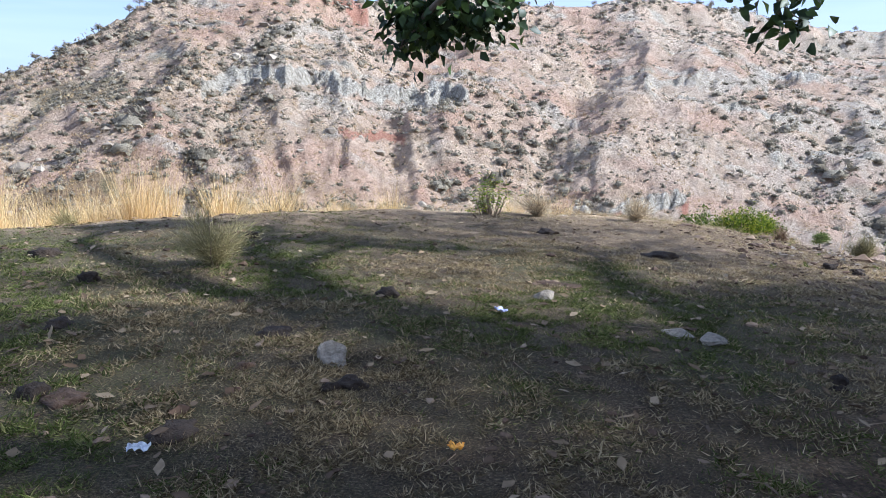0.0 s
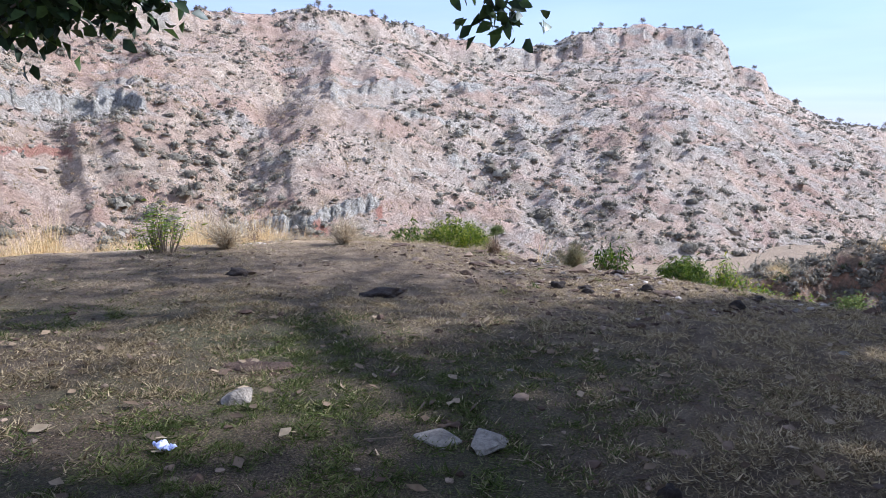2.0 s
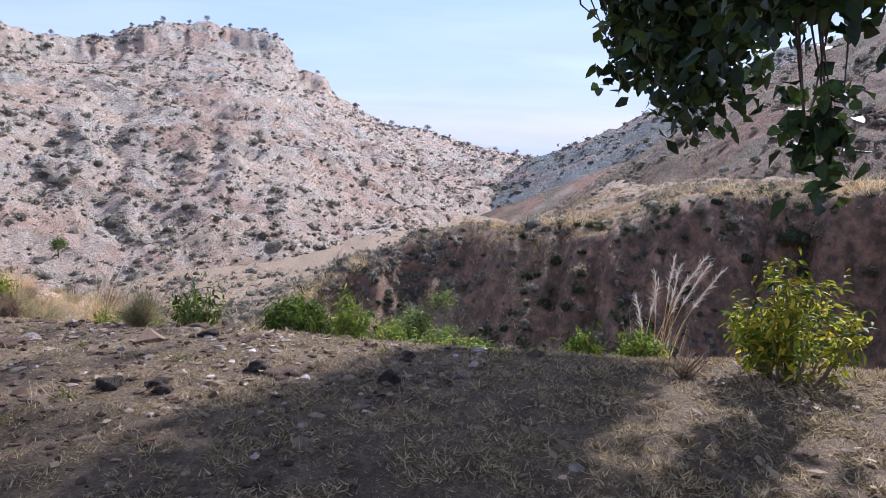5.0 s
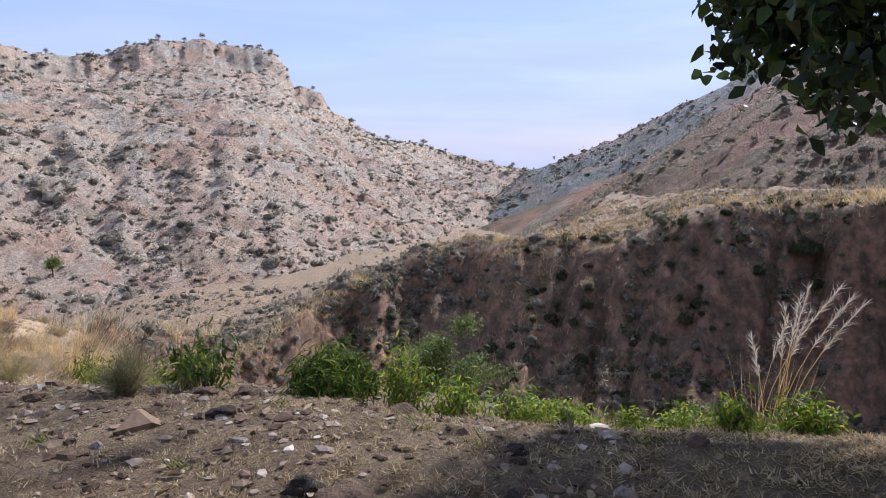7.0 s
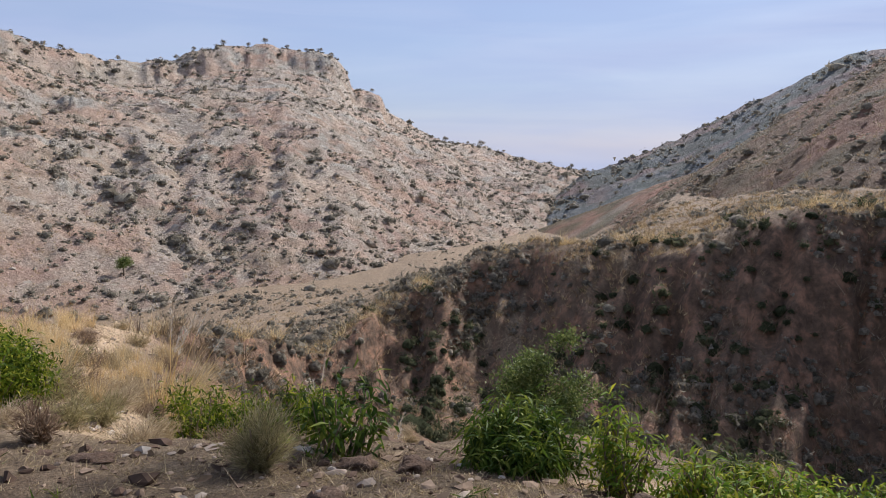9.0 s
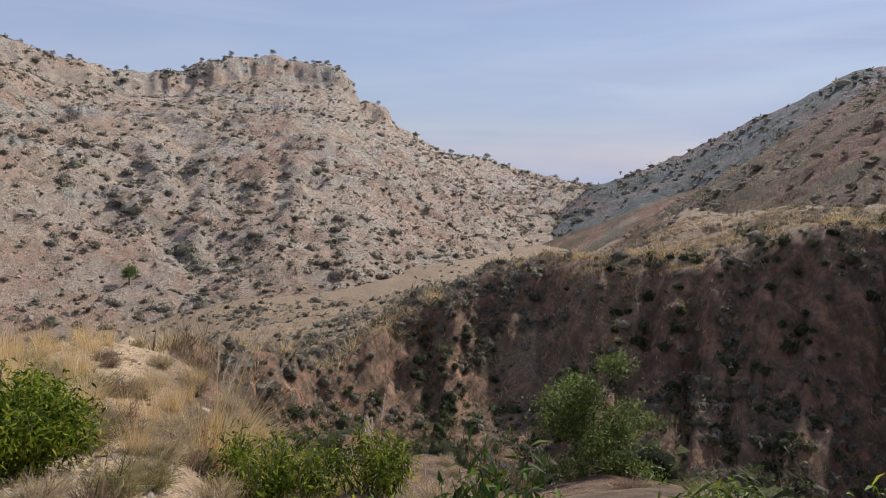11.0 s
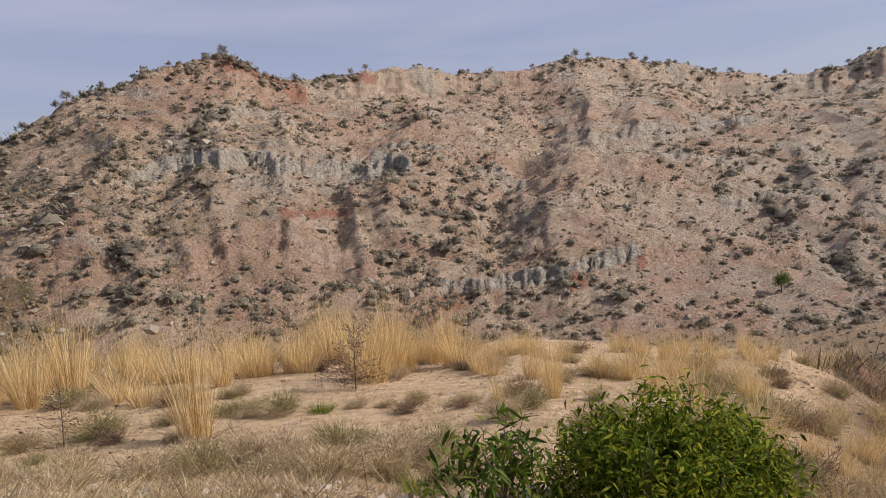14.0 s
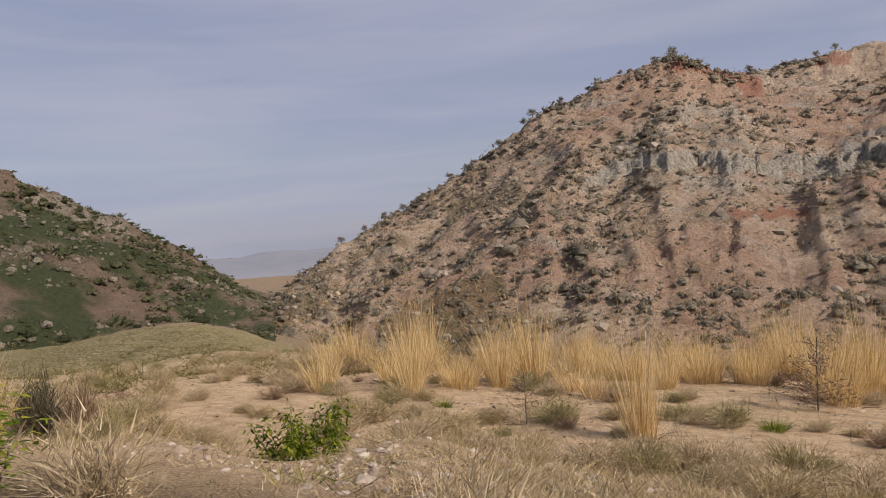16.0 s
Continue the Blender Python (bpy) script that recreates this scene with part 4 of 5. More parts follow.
px_, py_, pz_ = on_hill(main_grid, -28.6, 0.13)
thorn_tree("valley_tree", px_, py_, "round-crowned green tree on the valley slope", 4.4, 9.0, 3600, 0.34, 82, 0.25, spread_low=0.55, z=pz_)
FAR_TREE = thorn_tree("hill_tree", 0, 0, "small dark tree standing on the skyline", 4.2, 6.0, 900, 0.36, 83, 0.16, "trees along the skyline", 0.3, z=0, crown=SCRUB)
spots = [(13.0, 1.3), (7.7, 1.2), (14.4, 0.8), (19.5, 0.8), (21.6, 0.9), (23.9, 1.2), (24.6, 1.0), (26.8, 0.9), (29.5, 1.0), (31.0, 0.7), (34.9, 0.9), (36.6, 1.0), (38.2, 0.8), (40.2, 0.9), (5.6, 0.8), (3.4, 0.9), (2.1, 1.0), (-1.6, 0.7),
         (-6.0, 0.7), (-10.9, 0.9), (-14.4, 1.4), (-15.3, 1.0), (-18.5, 1.2), (-19.6, 1.2), (-21.3, 0.8), (-24.4, 1.0), (-25.6, 1.2), (-29.2, 1.1), (-33.1, 1.2), (-34.4, 1.0), (-36.6, 1.3), (-38.4, 1.1), (-39.6, 1.4), (-41.2, 1.2),
         (-42.6, 1.2), (-43.8, 1.3), (-44.7, 1.0), (-47.6, 1.2), (-50.6, 0.9), (-53.5, 1.6), (-55.3, 0.9), (-56.4, 2.0), (-58.2, 1.0), (-63.6, 1.4)]
for az_, size in spots:
    x, y, z = on_hill(main_grid, az_, 0.995)
    m = Matrix.LocRotScale((x, y, z - 0.3), Euler((0, 0, az_ * 2.3)), None)
    ob = copy_thing(FAR_TREE, m)
    ob.scale = (size * 0.9, size * 0.9, size * (0.7 + 0.25 * ((az_ * 7.3) % 1)))
x, y, z = on_hill(main_grid, 17.0, 0.99)
FAR_TREE.matrix_world = Matrix.LocRotScale((x, y, z - 0.3), Euler((0, 0, 0)), (0.7, 0.7, 0.6))


# ---- scrub and boulders on the hills ----
def dome(fineness):
    """The shell of a low round shrub, open below: points and triangles."""
    bm = bmesh.new()
    bmesh.ops.create_icosphere(bm, subdivisions=fineness, radius=1.0)
    bmesh.ops.delete(bm, geom=[q for q in bm.verts if q.co.z < -0.45], context="VERTS")
    bm.verts.index_update()
    points = np.array([q.co[:] for q in bm.verts])
    tris = np.array([[q.index for q in f.verts] for f in bm.faces])
    bm.free()
    return points, tris


DOME_SMALL, DOME_BIG = dome(1), dome(2)


def shrubbery(name, label, category, p, s, material, g, tufts=14, squash=0.75, fine=0.2, shell=DOME_BIG):
    """Round shrubs at points p with sizes s: an uneven shell of foliage with ragged tufts standing out of it."""
    n = len(p)
    base, tri = shell
    lobe = g.uniform(0.6, 1.0, (n, len(base), 1))
    body = base[None] * lobe * np.stack([g.uniform(0.75, 1.25, n), g.uniform(0.75, 1.25, n), g.uniform(0.75, 1.15, n) * squash], -1)[:, None]
    v1 = (p[:, None] + body * (0.8 * s)[:, None, None]).reshape(-1, 3)
    f1 = (np.arange(n)[:, None, None] * len(base) + tri[None]).reshape(-1, 3)
    v0 = unit(g.normal(size=(n, tufts, 3))) * g.uniform(0.6, 1.15, (n, tufts, 1))
    v0[..., 2] = np.abs(v0[..., 2]) * squash
    c = p[:, None] + v0 * s[:, None, None]
    v2 = (c[:, :, None] + g.normal(size=(n, tufts, 3, 3)) * (fine * s)[:, None, None, None]).reshape(-1, 3)
    f2 = np.arange(len(v2)).reshape(-1, 3) + len(v1)
    me = mesh_from(name, np.concatenate([v1, v2]), np.concatenate([f1, f2]), material)
    return tagged(new(name, me), label, category, kind="stuff")


def tussocks(name, label, pts, height, count, material, seed, width=0.03):
    """Upright tufts of coarse grass."""
    g = np.random.default_rng(seed)
    n = len(pts)
    s_ = np.repeat(height * np.exp(g.normal(size=n) * 0.35), count)
    base = np.repeat(pts, count, 0) + g.normal(size=(n * count, 3)) * s_[:, None] * [0.22, 0.22, 0.0] - [0, 0, 0.05]
    d = g.normal(size=(n * count, 3)) * [0.45, 0.45, 0.1] + [0, 0, 1]
    v_, f_ = blades(base, d, s_ * g.uniform(0.5, 1.2, n * count), width * g.uniform(0.6, 1.3, n * count), g.uniform(0, 0.4, n * count), 1, g)
    return tagged(new(name, mesh_from(name, v_, f_, material)), label, "grass", kind="stuff")


def on_slope(grid, count, seed):
    """Points strewn over a hillside, off its bare rock."""
    g = np.random.default_rng(seed)
    x, y, z, A, T, ms = grid
    j, i = g.integers(2, x.shape[0] - 24, count * 2), g.integers(0, x.shape[1], count * 2)
    keep = (g.uniform(0, 1, len(j)) > ms["grey"][j, i]) & (fbm(x[j, i] / 12, y[j, i] / 12, 3, seed) + g.uniform(-0.9, 0.9, len(j)) > -0.2)
    j, i = j[keep][:count], i[keep][:count]
    return np.stack([x[j, i], y[j, i], z[j, i]], -1) + g.normal(size=(len(j), 3)) * [0.6, 0.6, 0]


def scrub(name, label, grid, count, size, material, seed, tufts=12, squash=0.75, where=None, category="shrub", fine=0.2, shell=DOME_BIG, patchy=1.4):
    """Shrubs strewn over a hillside, thicker in patches."""
    g = np.random.default_rng(seed)
    x, y, z, A, T, ms = grid
    tries = count * (6 if where is None else 40)
    j = g.integers(2, x.shape[0] - 24, tries)
    i = g.integers(0, x.shape[1], tries)
    d = fbm(x[j, i] / 34, y[j, i] / 34, 3, seed + 1) + 0.5 * fbm(A[j, i] / 5, T[j, i] * 5, 2, 12)
    keep = patchy * d + g.uniform(-0.8, 0.8, len(j)) + 0.45 * smooth(-8, -38, A[j, i]) > 0.1
    keep &= g.uniform(0, 1, len(j)) > 1.1 * smooth(0.75, 0.95, ms["grey"][j, i])
    if where is not None:
        keep &= where(A[j, i], T[j, i], ms, j, i)
    j, i = j[keep][:count], i[keep][:count]
    p = np.stack([x[j, i], y[j, i], z[j, i]], -1) + g.normal(size=(len(j), 3)) * [0.7, 0.7, 0]
    s = size * np.exp(g.normal(size=len(j)) * 0.42) * np.interp(A[j, i], [-20, 10, 30, 44, 46], [1.0, 0.92, 0.8, 0.7, 1.0])
    return shrubbery(name, label, category, p, s, material, g, tufts, squash, fine, shell)


def boulders(name, label, pts, sizes, material, seed, squash=0.7):
    g = np.random.default_rng(seed)
    bm = bmesh.new()
    bmesh.ops.create_icosphere(bm, subdivisions=1, radius=1.0)
    base = np.array([v.co[:] for v in bm.verts])
    tri = np.array([[v.index for v in f.verts] for f in bm.faces])
    bm.free()
    n = len(pts)
    v = base[None] * (1 + 0.28 * g.normal(size=(n, len(base), 1))) * np.stack([g.uniform(0.7, 1.3, n), g.uniform(0.7, 1.3, n), g.uniform(0.5, 1.0, n) * squash], -1)[:, None]
    a = g.uniform(0, 6.28, n)
    c_, s_ = np.cos(a)[:, None], np.sin(a)[:, None]
    v = np.stack([v[..., 0] * c_ - v[..., 1] * s_, v[..., 0] * s_ + v[..., 1] * c_, v[..., 2]], -1)
    verts = (pts[:, None] + v * sizes[:, None, None]).reshape(-1, 3)
    faces = (np.arange(n)[:, None, None] * len(base) + tri[None]).reshape(-1, 3)
    return tagged(new(name, mesh_from(name, verts, faces, material, shade=False)), label, "rocks", kind="stuff")


ROCKS = leaf_material("hill_boulder", (0.2, 0.165, 0.125), (0.29, 0.245, 0.185), (0.37, 0.32, 0.25), 0.9, 0.1, 0.0)
scrub("scrub", "grey-green thorn scrub strewn over the dry hillside", main_grid, 5200, 1.4, SCRUB, 91, 26, 0.8, fine=0.15)
scrub("scrub", "small dark shrubs and tussocks on the dry hillside", main_grid, 10500, 0.7, SCRUB, 92, 7, fine=0.25, shell=DOME_SMALL, patchy=0.8)
tussocks("dry_tussocks", "straw-coloured tussocks on the dry hillside", on_slope(main_grid, 30000, 93), 0.8, 5, SCRUB_GRASS, 93, 0.16)
scrub("scrub", "green scrub on the lower hillside", left_grid, 4200, 1.0, GREEN_SCRUB, 94, 18, fine=0.15)
scrub("scrub", "grey-brown scrub on the lower hillside", left_grid, 2500, 0.8, SCRUB, 90, 5, shell=DOME_SMALL)
scrub("scrub", "dark scrub on the brown hillside", right_grid, 2400, 0.9, SCRUB, 95, 16, fine=0.15)
tussocks("dry_tussocks", "dry tussocks on the brown hillside", on_slope(right_grid, 5000, 96), 0.7, 5, SCRUB_GRASS, 96, 0.14)
scrub("scrub", "scrub on the distant ridge", far_grid, 1500, 2.2, SCRUB, 97, 6, shell=DOME_SMALL)
scrub("scrub", "shrubs along the skyline of the hill", main_grid, 700, 1.5, SCRUB, 90, 14, 0.9, where=lambda a, t_, ms_, j_, i_: t_ > 0.94)
gb = np.random.default_rng(98)
X, Y, Z, AA, TT, MS = main_grid
jj, ii = gb.integers(2, X.shape[0] - 26, 5000), gb.integers(0, X.shape[1], 5000)
ok = fbm(X[jj, ii] / 18, Y[jj, ii] / 18, 3, 44) + gb.uniform(-0.7, 0.7, 5000) > 0.15
jj, ii = jj[ok], ii[ok]
boulders("boulders", "weathered grey-brown boulders on the hillside", np.stack([X[jj, ii], Y[jj, ii], Z[jj, ii]], -1), 0.55 * np.exp(gb.normal(size=len(jj)) * 0.55), ROCKS, 99, 0.9)


def strewn(az_lim, r_lim, count, seed, clump=8.0, level=0.0):
    """Points on the ground within bearings and distances from the end of the walk, thicker in patches."""
    g = np.random.default_rng(seed)
    az = np.radians(g.uniform(*az_lim, count * 3))
    r = np.exp(g.uniform(np.log(r_lim[0]), np.log(r_lim[1]), count * 3))
    x, y = OX - np.sin(az) * r, OY + np.cos(az) * r
    keep = fbm(x / clump, y / clump, 3, seed) + g.uniform(-0.6, 0.6, len(x)) > level
    x, y = x[keep][:count], y[keep][:count]
    return np.stack([x, y, ground_height(x, y)], -1)


def rim(count, seed):
    """Points along the lit lip of the ravine's far bank, in loose groups."""
    g = np.random.default_rng(seed)
    az = g.uniform(-96, -30, count * 3)
    az = az[value_noise(az / 1.7, az * 0, 26) + g.uniform(-0.5, 0.5, len(az)) > 0.15][:count]
    r = np.interp(az, BANK_AZ, BANK_R) + np.abs(g.normal(size=len(az))) * 5 - 1
    x, y = OX - np.sin(np.radians(az)) * r, OY + np.cos(np.radians(az)) * r
    return np.stack([x, y, ground_height(x, y)], -1)


def ground_scrub(name, label, pts, size, material, seed, tufts=12, squash=0.8, category="shrub", shell=DOME_BIG, fine=0.16):
    g = np.random.default_rng(seed)
    return shrubbery(name, label, category, pts, size * np.exp(g.normal(size=len(pts)) * 0.4), material, g, tufts, squash, fine, shell)


ground_scrub("scrub", "dark shrubs on the shaded ravine bank", strewn((-112, -40), (16, 82), 1700, 101, 7, 0.1), 0.58, GREEN_SCRUB, 102, 40, 1.0, fine=0.13)
ground_scrub("scrub", "grey-brown weeds on the shaded ravine bank", strewn((-112, -36), (24, 82), 4200, 113, 5), 0.46, SCRUB, 114, 14, shell=DOME_SMALL)
tussocks("bank_grass", "dry grass tufts on the ravine bank", strewn((-112, -30), (22, 90), 7500, 103, 6, -0.1), 0.85, 8, BANK_GRASS, 104, 0.06)
tussocks("bank_grass", "tall pale grass along the lip of the ravine bank", rim(420, 119), 1.3, 14, STRAW, 120, 0.04)
tussocks("dry_tussocks", "dry tussocks on the terrace above the ravine", strewn((-112, -50), (70, 150), 6500, 115, 7, -0.2), 0.5, 8, SCRUB_GRASS, 116, 0.08)
ground_scrub("scrub", "low shrubs on the terrace above the ravine", strewn((-112, -50), (74, 420), 3200, 117, 9), 0.6, SCRUB, 118, 14, shell=DOME_SMALL)
ground_scrub("scrub", "shrubs on the valley floor", strewn((-66, 10), (70, 190), 3000, 105, 14), 0.7, SCRUB, 106, 14, shell=DOME_SMALL)
tussocks("dry_tussocks", "dry tussocks on the valley floor", strewn((-75, 12), (34, 190), 9000, 107, 10, -0.2), 0.6, 7, SCRUB_GRASS, 108, 0.08)


# ---- the sandy terrace: straw clumps, cushions, pebbles ----
protos = [grass_clump("straw_clump", 1.88, 17.82, "tall clump of dry golden grass", 1.45, 0.62, 300, "straw clumps", seed=121, bend=0.05)]
protos.append(grass_clump("straw_clump", 7.45, 16.97, "tall clump of dry golden grass", 1.0, 0.6, 200, "straw clumps", seed=122, bend=0.15))
protos.append(grass_clump("straw_clump", 7.55, 15.77, "tall clump of dry golden grass", 0.85, 0.55, 170, "straw clumps", seed=123, bend=0.2))
grass_clump("straw_clump", 8.0, 14.1, "dry golden grass clump bending over with pale seed heads", 0.85, 0.9, 420, "straw clumps", seed=124, lean=(0.28, 0.0), bend=0.32, plumes=6)
grass_clump("reed_clump", 9.75, 13.67, "thin pale reed stalks at the ravine's edge", 0.7, 0.6, 50, seed=125, lean=(0.1, 0), bend=0.05, plumes=5)
grass_clump("reed_clump", 9.85, 12.37, "thin pale reed stalks at the ravine's edge", 0.5, 0.4, 50, seed=126, plumes=4)
gs = np.random.default_rng(130)
made = 0
while made < 145:
    az_ = gs.uniform(-27, 44)
    r_ = gs.uniform(11.8, 18.5) if az_ > -4 else gs.uniform(9.3, 17)
    x, y = OX - math.sin(radians(az_)) * r_, OY + math.cos(radians(az_)) * r_
    if r_ < 13.5 and az_ > -4 and value_noise(np.array([x / 1.3]), np.array([y / 1.3]), 8)[0] < 0.25:
        continue
    k = made % 3
    sc = gs.uniform(0.75, 1.15) * (1.05 if k == 0 else 1.25)
    ob = copy_thing(protos[k], Matrix.LocRotScale((x, y, height_at(x, y) - 0.02), Euler((0, 0, gs.uniform(0, 6.28))), None))
    if az_ < -4:
        sc *= 0.62 if k else 0.5
    ob.scale = (sc * 1.15, sc * 1.15, sc * gs.uniform(0.65, 1.05))
    made += 1
# straw behind the crest, west of the walk
for k in range(46):
    az_, r_ = gs.uniform(13, 34), gs.uniform(13.0, 16.5)
    x, y = -math.sin(radians(az_)) * r_, math.cos(radians(az_)) * r_
    if math.degrees(math.atan2(OX - x, y - OY)) < 64:
        continue
    ob = copy_thing(protos[k % 3], Matrix.LocRotScale((x, y, height_at(x, y) - 0.02), Euler((0, 0, gs.uniform(0, 6.28))), None))
    sc = gs.uniform(0.7, 1.1) * (0.8 if k % 3 == 0 else 1.1)
    ob.scale = (sc * 1.2, sc * 1.2, sc)
cushions = [twiggy_bush("cushion_shrub", 5.45, 17.67, "low grey-green cushion shrub on sand", 0.8, 0.32, 3000, GREY_TWIG, "cushion shrubs", thick=0.0038, seed=141),
            twiggy_bush("cushion_shrub", 3.85, 13.97, "low dry tan cushion of grass on sand", 0.65, 0.27, 2700, WEED, "cushion shrubs", thick=0.0038, seed=142),
            twiggy_bush("cushion_shrub", 5.85, 18.27, "low olive cushion shrub on sand", 0.8, 0.34, 2900, OLIVE_TWIG, "cushion shrubs", thick=0.0038, seed=143),
            twiggy_bush("cushion_shrub", 6.35, 17.07, "low brown dead cushion shrub on sand", 0.7, 0.26, 2200, BROWN_TWIG, "cushion shrubs", thick=0.0038, seed=144)]
made = 0
while made < 170:
    az_, r_ = gs.uniform(-24, 66), gs.uniform(4.4, 20)
    x, y = OX - math.sin(radians(az_)) * r_, OY + math.cos(radians(az_)) * r_
    if y < 13.3 or value_noise(np.array([x / 1.8]), np.array([y / 1.8]), 18)[0] < (0.15 if r_ < 9 else -0.3):
        continue
    k = [0, 1, 2, 0, 1, 3, 1][made % 7]
    sc = gs.uniform(0.4, 1.15)
    ob = copy_thing(cushions[k], Matrix.LocRotScale((x, y, height_at(x, y) - 0.01), Euler((0, 0, gs.uniform(0, 6.28))), None))
    ob.scale = (sc * gs.uniform(0.8, 1.3), sc * gs.uniform(0.8, 1.3), sc * gs.uniform(0.7, 1.1))
    made += 1
# tan and grey cushions towards the meadow
made = 0
while made < 100:
    az_, r_ = gs.uniform(22, 64), gs.uniform(8.5, 26)
    x, y = OX - math.sin(radians(az_)) * r_, OY + math.cos(radians(az_)) * r_
    sc = gs.uniform(0.7, 1.6)
    ob = copy_thing(cushions[[1, 0, 2, 1, 0][made % 5]], Matrix.LocRotScale((x, y, height_at(x, y) - 0.01), Euler((0, 0, made * 1.3)), None))
    ob.scale = (sc * gs.uniform(0.9, 1.3), sc * gs.uniform(0.9, 1.3), sc * gs.uniform(0.8, 1.2))
    made += 1
# grey cushions that crowd the near edge of the terrace
for k, (x, y) in enumerate([(0.55, 15.07), (1.05, 15.42), (1.75, 15.17), (2.10, 15.62), (2.55, 15.82), (2.85, 16.17), (3.25, 15.37), (3.45, 15.87), (3.20, 16.17), (3.65, 16.57), (4.25, 16.17), (2.25, 16.27), (1.45, 15.82), (3.75, 15.42), (4.65, 16.67), (1.85, 14.82)]):
    sc = gs.uniform(0.75, 1.25)
    ob = copy_thing(cushions[[0, 0, 1, 0, 2][k % 5]], Matrix.LocRotScale((x, y, height_at(x, y) - 0.01), Euler((0, 0, k * 1.7)), None))
    ob.scale = (sc, sc * gs.uniform(0.8, 1.2), sc * gs.uniform(0.75, 1.15))
# tan and grey cushions between the knoll and the ravine
for k, (x, y) in enumerate([(6.3, 11.7), (6.7, 12.1), (6.5, 12.6), (7.0, 12.6), (7.1, 13.5), (6.8, 14.0), (7.3, 14.3), (7.6, 13.8), (6.1, 12.3), (7.5, 15.0), (6.6, 14.8), (7.0, 11.7), (5.6, 12.1), (7.9, 14.8), (8.3, 13.6), (5.9, 14.6)]):
    sc = gs.uniform(0.6, 0.95)
    ob = copy_thing(cushions[[0, 1, 2, 1, 0, 3][k % 6]], Matrix.LocRotScale((x, y, height_at(x, y) - 0.01), Euler((0, 0, k * 2.1)), None))
    ob.scale = (sc, sc * gs.uniform(0.8, 1.2), sc * gs.uniform(0.9, 1.4))
made = 0
while made < 130:
    az_, r_ = (gs.uniform(-100, -26), gs.uniform(5.5, 24)) if made < 70 else (gs.uniform(-52, -22), gs.uniform(4.6, 13))
    x, y = OX - math.sin(radians(az_)) * r_, OY + math.cos(radians(az_)) * r_
    far_weed = made % 3 == 0
    src = protos[1 + made % 2] if far_weed else cushions[made % 4]
    sc = gs.uniform(0.4, 0.75) if far_weed else gs.uniform(0.7, 1.5)
    ob = copy_thing(src, Matrix.LocRotScale((x, y, height_at(x, y) - 0.02), Euler((0, 0, gs.uniform(0, 6.28))), None))
    ob.scale = (sc, sc, sc)
    made += 1
for k, (x, y, s) in enumerate([(1.25, 15.57, 0.5), (3.15, 19.07, 0.4), (-1.35, 18.57, 0.35), (4.45, 14.47, 0.4)]):
    grass_clump("green_tuft", x, y, "short stiff green grass tuft on sand", 0.22 * s / 0.4, s * 1.1, 260, "green tufts", seed=150 + k, bend=0.3, material=BUSH_LEAF)
twiggy_bush("thorn_bush", -2.85, 13.87, "small dark thorny sapling with bare branches", 0.6, 0.85, 1500, BROWN_TWIG, seed=160)
thorn_tree("thorn_bush", 0.25, 18.07, "small leafless thorn sapling among dry grass", 0.7, 0.9, 500, 0.03, 161, 0.01, spread_low=0.1, crown=BROWN_TWIG)
thorn_tree("thorn_bush", 3.45, 21.27, "dark thorn sapling among dry grass", 1.1, 1.3, 1100, 0.05, 162, 0.014, spread_low=0.1, crown=BROWN_TWIG)
twiggy_bush("dry_shrub", -3.1, 13.6, "dark twiggy shrub standing in dry grass", 1.0, 0.95, 3200, DARK_TWIG, seed=163)
pts = strewn((-40, 70), (2.8, 22), 6000, 171, 1.6, 0.1)
pts = pts[pts[:, 1] > 12.2]
gp = np.random.default_rng(172)
boulders("pebbles", "pale pebbles and broken stones strewn on sand", pts, 0.015 * np.exp(gp.normal(size=len(pts)) * 0.55), PEBBLE, 173, 0.7)
pts = strewn((-60, 70), (3.4, 20), 2400, 174, 2.5, 0.0)
pts = pts[pts[:, 1] > 12.5]
boulders("soil_crumbs", "dark crumbs of earth strewn on sand", pts, 0.016 * np.exp(gp.normal(size=len(pts)) * 0.5), CRUMB, 175, 0.6)


def low_weeds(name, label, pts, height, count, material, seed, width=0.006):
    """Small ragged tufts of dry grass and weed stubble."""
    g = np.random.default_rng(seed)
    n = len(pts)
    s = height * np.exp(g.normal(size=n) * 0.45)
    base = np.repeat(pts, count, 0) + g.normal(size=(n * count, 3)) * np.repeat(s, count)[:, None] * [0.55, 0.55, 0.0]
    base[:, 2] = ground_height(base[:, 0], base[:, 1]) - 0.005
    d = g.normal(size=(n * count, 3)) * [0.75, 0.75, 0.2] + [0, 0, 0.8]
    v, f = blades(base, d, np.repeat(s, count) * g.uniform(0.4, 1.3, n * count), width * g.uniform(0.6, 1.3, n * count), g.uniform(0, 0.4, n * count), 1, g)
    return tagged(new(name, mesh_from(name, v, f, material)), label, "grass", kind="stuff")


def on_terrace(count, seed, clump, level):
    p = strewn((-58, 72), (2.4, 24), count, seed, clump, level)
    return p[p[:, 1] > 12.1]


